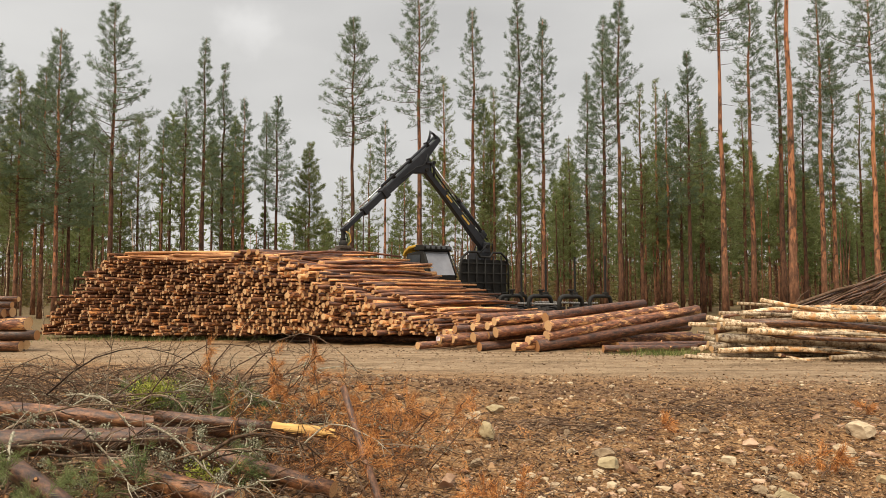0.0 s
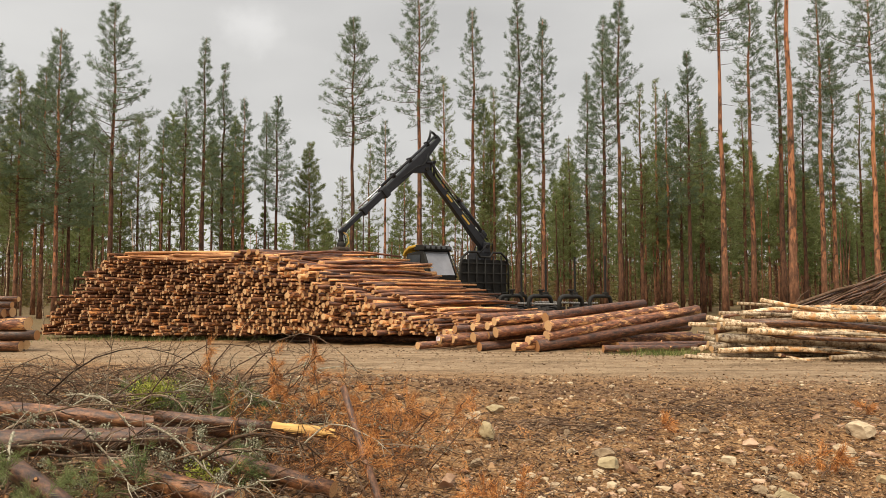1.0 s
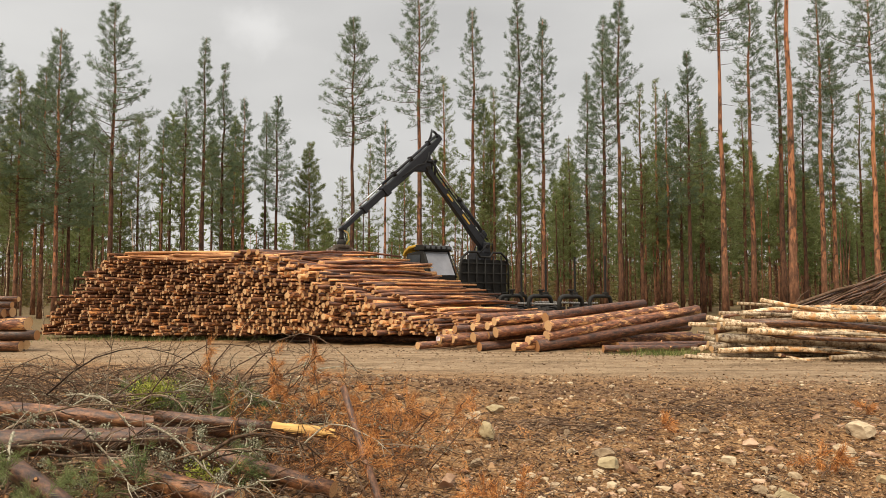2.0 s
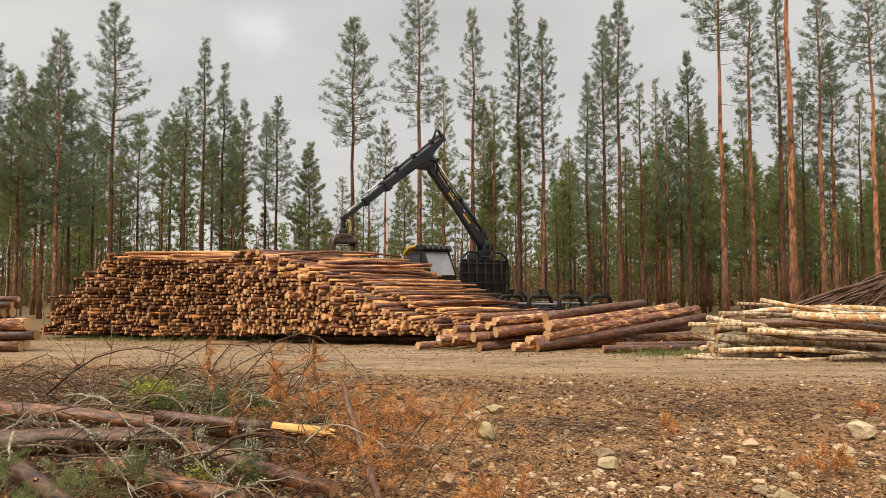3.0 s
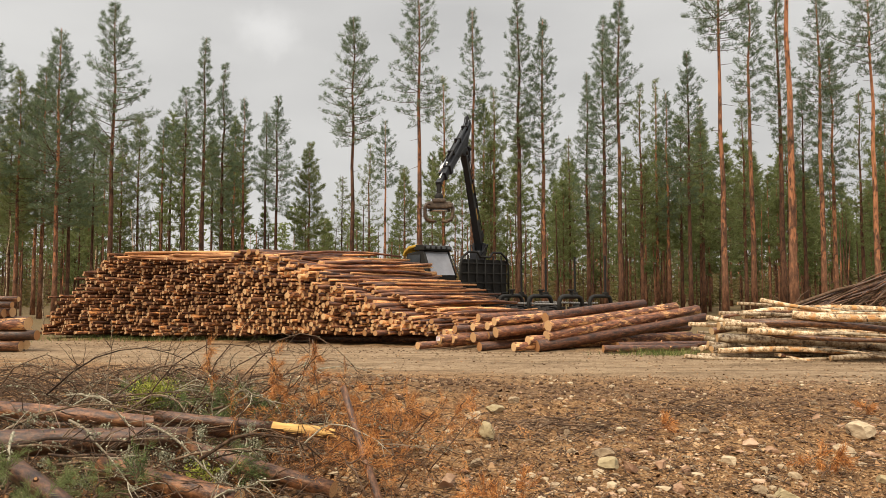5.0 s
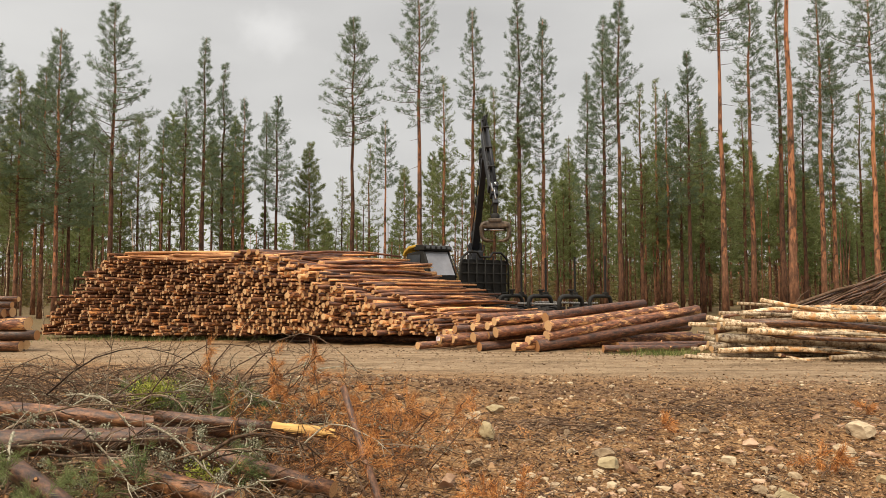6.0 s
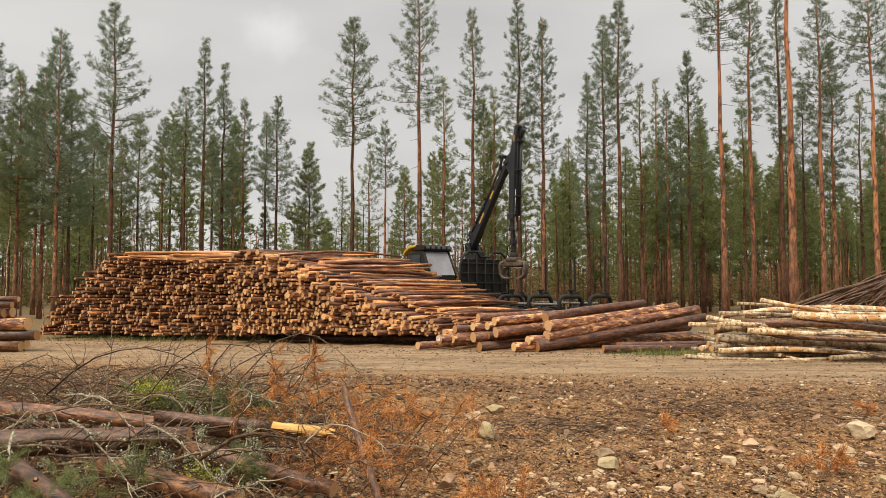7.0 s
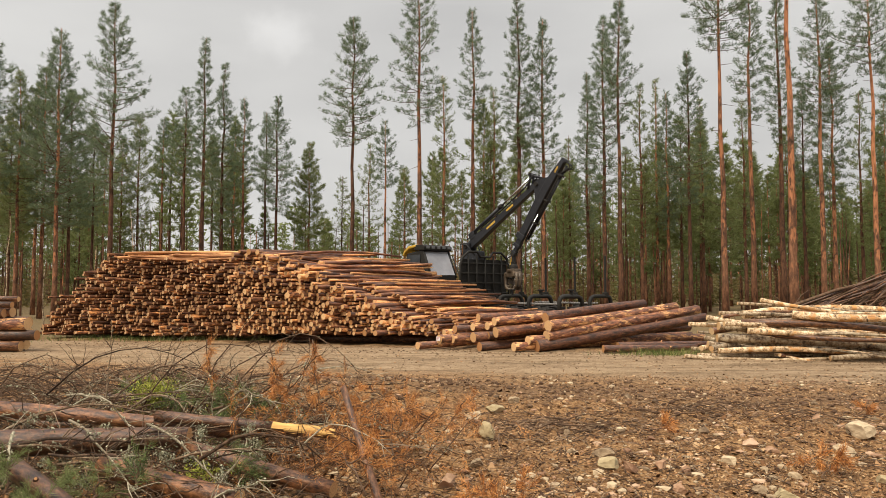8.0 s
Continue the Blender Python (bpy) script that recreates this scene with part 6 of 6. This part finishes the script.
def build_litter():
    rng = random.Random(41)
    # gravel stones, too many to count
    g = Geo()
    bm = bmesh.new()
    bmesh.ops.create_icosphere(bm, subdivisions=1, radius=1)
    bv = [v.co.copy() for v in bm.verts]
    bf = [[v.index for v in f.verts] for f in bm.faces]
    bm.free()

    def pebble(geo, x, y, r):
        a = rng.uniform(0, 6.28)
        sx, sy, sz = r * rng.uniform(0.8, 1.4), r * rng.uniform(0.6, 1.0), r * rng.uniform(0.4, 0.7)
        z0 = ground_z(x, y) + sz * rng.uniform(0.0, 0.6)
        ca, sa = math.cos(a), math.sin(a)
        vs = []
        for v in bv:
            k = rng.uniform(0.82, 1.15)
            px, py = v.x * sx * k, v.y * sy * k
            vs.append((x + px * ca - py * sa, y + px * sa + py * ca, z0 + v.z * sz * k))
        geo.add(vs, bf, 0, False)

    def spot(y0, y1):
        y = y0 * (y1 / y0) ** rng.random()
        return rng.uniform(-0.68, 0.68) * y, y

    warm = Geo()
    for i in range(6500):
        x, y = spot(4.6, 13)
        if x < -0.4 * y and rng.random() < 0.6:
            continue
        dense = noise.noise((x * 0.8, y * 0.8, 4.0))
        if dense < -0.1 and rng.random() < 0.6:
            continue
        pebble(g if rng.random() < 0.55 else warm, x, y, min(0.055, 0.009 * rng.paretovariate(1.7)))
    for i in range(500):
        x, y = spot(12, 20)
        pebble(g, x, y, rng.uniform(0.010, 0.026))
    tagged(part("gravel", g, STONE), "scattered grey gravel stones on the soil", "gravel", kind="stuff")
    tagged(part("reddish_gravel", warm, STONE_WARM), "scattered pinkish gravel stones on the soil", "gravel", kind="stuff")
    # bark and wood chips
    c = Geo()
    for i in range(44000):
        x, y = spot(4.5, 13.5)
        flake(c, (x, y, ground_z(x, y) + 0.006), min(0.05, rng.uniform(0.004, 0.016) * (1 if rng.random() < 0.94 else 2.4)), rng, 0, 0.45)
    for i in range(1100):
        x, y = spot(13, 21)
        flake(c, (x, y, ground_z(x, y) + 0.006), rng.uniform(0.010, 0.03), rng, 0, 0.4)
    tagged(part("wood_litter", c, CHIP), "bark flakes and wood chips strewn over soil", "litter", kind="stuff")
    # straw-thin twigs
    s = Geo()
    for i in range(2600):
        x, y = spot(4.6, 13)
        a = rng.uniform(0, 3.14)
        ln = rng.uniform(0.05, 0.28)
        z = ground_z(x, y) + 0.012
        p = Vector((x, y, z))
        d = Vector((math.cos(a) * ln, math.sin(a) * ln, rng.uniform(-0.01, 0.05)))
        s.tube([p, p + d * 0.5 + Vector((0, 0, rng.uniform(0, 0.03))), p + d], [0.004, 0.0035, 0.002], 3, caps=False)
    # loose mats of dry twigs pressed into the soil
    for cx, cy, sx, sy, n in ((3.6, 9.6, 0.8, 0.35, 120), (1.7, 8.6, 0.5, 0.3, 80), (1.3, 7.8, 0.3, 0.15, 30), (5.0, 8.4, 0.6, 0.3, 50), (4.6, 6.6, 0.5, 0.25, 40)):
        for _ in range(n):
            x, y = rng.gauss(cx, sx), rng.gauss(cy, sy)
            a = rng.uniform(0, 6.28)
            ln = rng.uniform(0.08, 0.40)
            p = Vector((x, y, ground_z(x, y) + rng.uniform(0.005, 0.05)))
            d = Vector((math.cos(a) * ln, math.sin(a) * ln, rng.uniform(-0.01, 0.04)))
            s.tube([p, p + d * 0.35 + Vector((0, 0, rng.uniform(0, 0.03))), p + d * 0.7 + Vector((0, rng.uniform(-0.03, 0.03), 0.01)), p + d], [0.006, 0.005, 0.004, 0.002], 4, caps=False)
    tagged(part("twig_litter", s, DEAD_TWIG), "thin dry twigs scattered on the ground", "twigs", kind="stuff")
    # clods on the bank
    k = Geo()
    for i in range(1500):
        x = rng.uniform(-9, 10)
        y = 11.9 - ROAD_SLOPE * x + rng.gauss(0, 0.75)
        pebble(k, x, y, rng.uniform(0.015, 0.06))
    for i in range(800):
        x = rng.uniform(-12, 11)
        y = 18.3 - ROAD_SLOPE * x + rng.gauss(0, 0.55)
        pebble(k, x, y, rng.uniform(0.010, 0.032))
    for i in range(2600):
        x, y = spot(4.8, 13.0)
        if x < -0.16 * y or noise.noise((x * 0.7, y * 0.7, 9.0)) < -0.05:
            continue
        pebble(k, x, y, rng.uniform(0.007, 0.028))
    for i in range(900):
        x, y = spot(13.0, 19.0)
        pebble(k, x, y, rng.uniform(0.008, 0.022))
    for cx, cy, s2 in ((3.5, 9.4, 0.7), (1.6, 8.7, 0.5), (1.2, 9.0, 0.4)):
        for i in range(220):
            pebble(k, rng.gauss(cx, s2), rng.gauss(cy, s2 * 0.5), rng.uniform(0.012, 0.045))
    tagged(part("soil_clods", k, CLOD), "dark crumbled soil clods along the road bank", "soil", kind="stuff")
    # a few longer sticks on the gravel
    for i, (x, y, a, ln) in enumerate(((3.0, 9.2, -12, 1.0), (4.0, 8.6, 20, 0.9), (2.9, 9.4, 160, 0.7), (1.1, 8.3, 35, 0.5), (4.4, 6.4, 25, 0.9), (1.4, 9.3, 160, 0.6), (5.0, 8.7, 150, 0.7), (3.9, 6.0, 10, 0.8), (0.6, 7.4, 80, 0.4), (1.3, 8.7, 15, 0.9), (1.6, 8.9, 150, 0.7), (1.4, 8.5, -20, 0.8), (3.3, 9.5, 10, 1.0), (3.6, 9.3, 165, 0.8))):
        branch("dry dark stick lying on gravel", gz(x, y, 0.03), gz(x + ln * math.cos(radians(a)), y + ln * math.sin(radians(a)), 0.05), 0.012, 0.05, 800 + i, TWIG, 6, None, 0.3)
    # verge grass along the stacks
    v = Geo()
    for cx, cy, sx, sy, n in ((5.6, 17.5, 0.6, 0.2, 900), (-8.5, 22.2, 2.6, 0.25, 1200), (-15, 24.5, 2.2, 1.0, 1500), (-14.5, 21.5, 1.0, 0.5, 600)):
        for _ in range(n):
            x, y = cx + rng.gauss(0, sx), cy + rng.gauss(0, sy)
            z = ground_z(x, y)
            a = rng.uniform(0, 6.28)
            h = rng.uniform(0.06, 0.22)
            w = Vector((math.cos(a), math.sin(a), 0)) * 0.006
            tip = Vector((x + rng.gauss(0, 0.06), y + rng.gauss(0, 0.06), z + h))
            p = Vector((x, y, z))
            v.add([p - w, p + w, tip], [(0, 1, 2)], 0, False)
    tagged(part("verge_grass", v, GRASS), "short green grass tufts beside the timber", "grass", kind="stuff")


build_litter()


# ---- a thinner, brighter patch drifting in the cloud cover ----
def cloud_gap():
    m = bpy.data.materials.new("thin_bright_cloud")
    m.use_nodes = True
    n, l = m.node_tree.nodes, m.node_tree.links
    n.clear()
    co = n.new("ShaderNodeTexCoord")
    length = n.new("ShaderNodeVectorMath")
    length.operation = "LENGTH"
    mp = n.new("ShaderNodeMapping")
    mp.inputs["Scale"].default_value = (1 / 105, 0.0001, 1 / 88)
    l.new(co.outputs["Object"], mp.inputs["Vector"])
    l.new(mp.outputs[0], length.inputs[0])
    tex = n.new("ShaderNodeTexNoise")
    tex.inputs["Scale"].default_value, tex.inputs["Detail"].default_value = 0.016, 5
    l.new(co.outputs["Object"], tex.inputs["Vector"])
    soft = math_node(n, l, "ADD", length.outputs["Value"], math_node(n, l, "MULTIPLY", math_node(n, l, "SUBTRACT", tex.outputs["Fac"], 0.5), 1.1))
    fall = n.new("ShaderNodeMapRange")
    fall.interpolation_type = "SMOOTHSTEP"
    fall.inputs["From Min"].default_value, fall.inputs["From Max"].default_value = 0.0, 0.95
    fall.inputs["To Min"].default_value, fall.inputs["To Max"].default_value = 0.10, 0.0
    l.new(soft, fall.inputs["Value"])
    em = n.new("ShaderNodeEmission")
    em.inputs["Color"].default_value = (1.0, 0.98, 0.97, 1)
    l.new(fall.outputs[0], em.inputs["Strength"])
    tr = n.new("ShaderNodeBsdfTransparent")
    add = n.new("ShaderNodeAddShader")
    l.new(em.outputs[0], add.inputs[0])
    l.new(tr.outputs[0], add.inputs[1])
    out = n.new("ShaderNodeOutputMaterial")
    l.new(add.outputs[0], out.inputs["Surface"])
    g = Geo()
    k = 24
    verts = [(-150 + 300 * i / k, 12 * math.sin(i * 0.5) * math.cos(j * 0.6), -130 + 260 * j / k) for j in range(k + 1) for i in range(k + 1)]
    faces = [(j * (k + 1) + i, j * (k + 1) + i + 1, (j + 1) * (k + 1) + i + 1, (j + 1) * (k + 1) + i) for j in range(k) for i in range(k)]
    g.add(verts, faces)
    ob = tagged(part("cloud", g, m), "thin bright patch in the grey cloud cover", "cloud", kind="structure")
    return ob


CLOUD = cloud_gap()


def motions():
    times = [i / 10 for i in range(81)]
    tracks = [crane_poses(t) for t in times]
    for k, ob in enumerate(CRANE):
        walk(ob, [(t, tr[k]) for t, tr in zip(times, tracks)])
    walk(CLOUD, [(0.0, pose(-428, 1500, 572)), (4.0, pose(-394, 1500, 563)), (8.0, pose(-362, 1500, 556))])


motions()
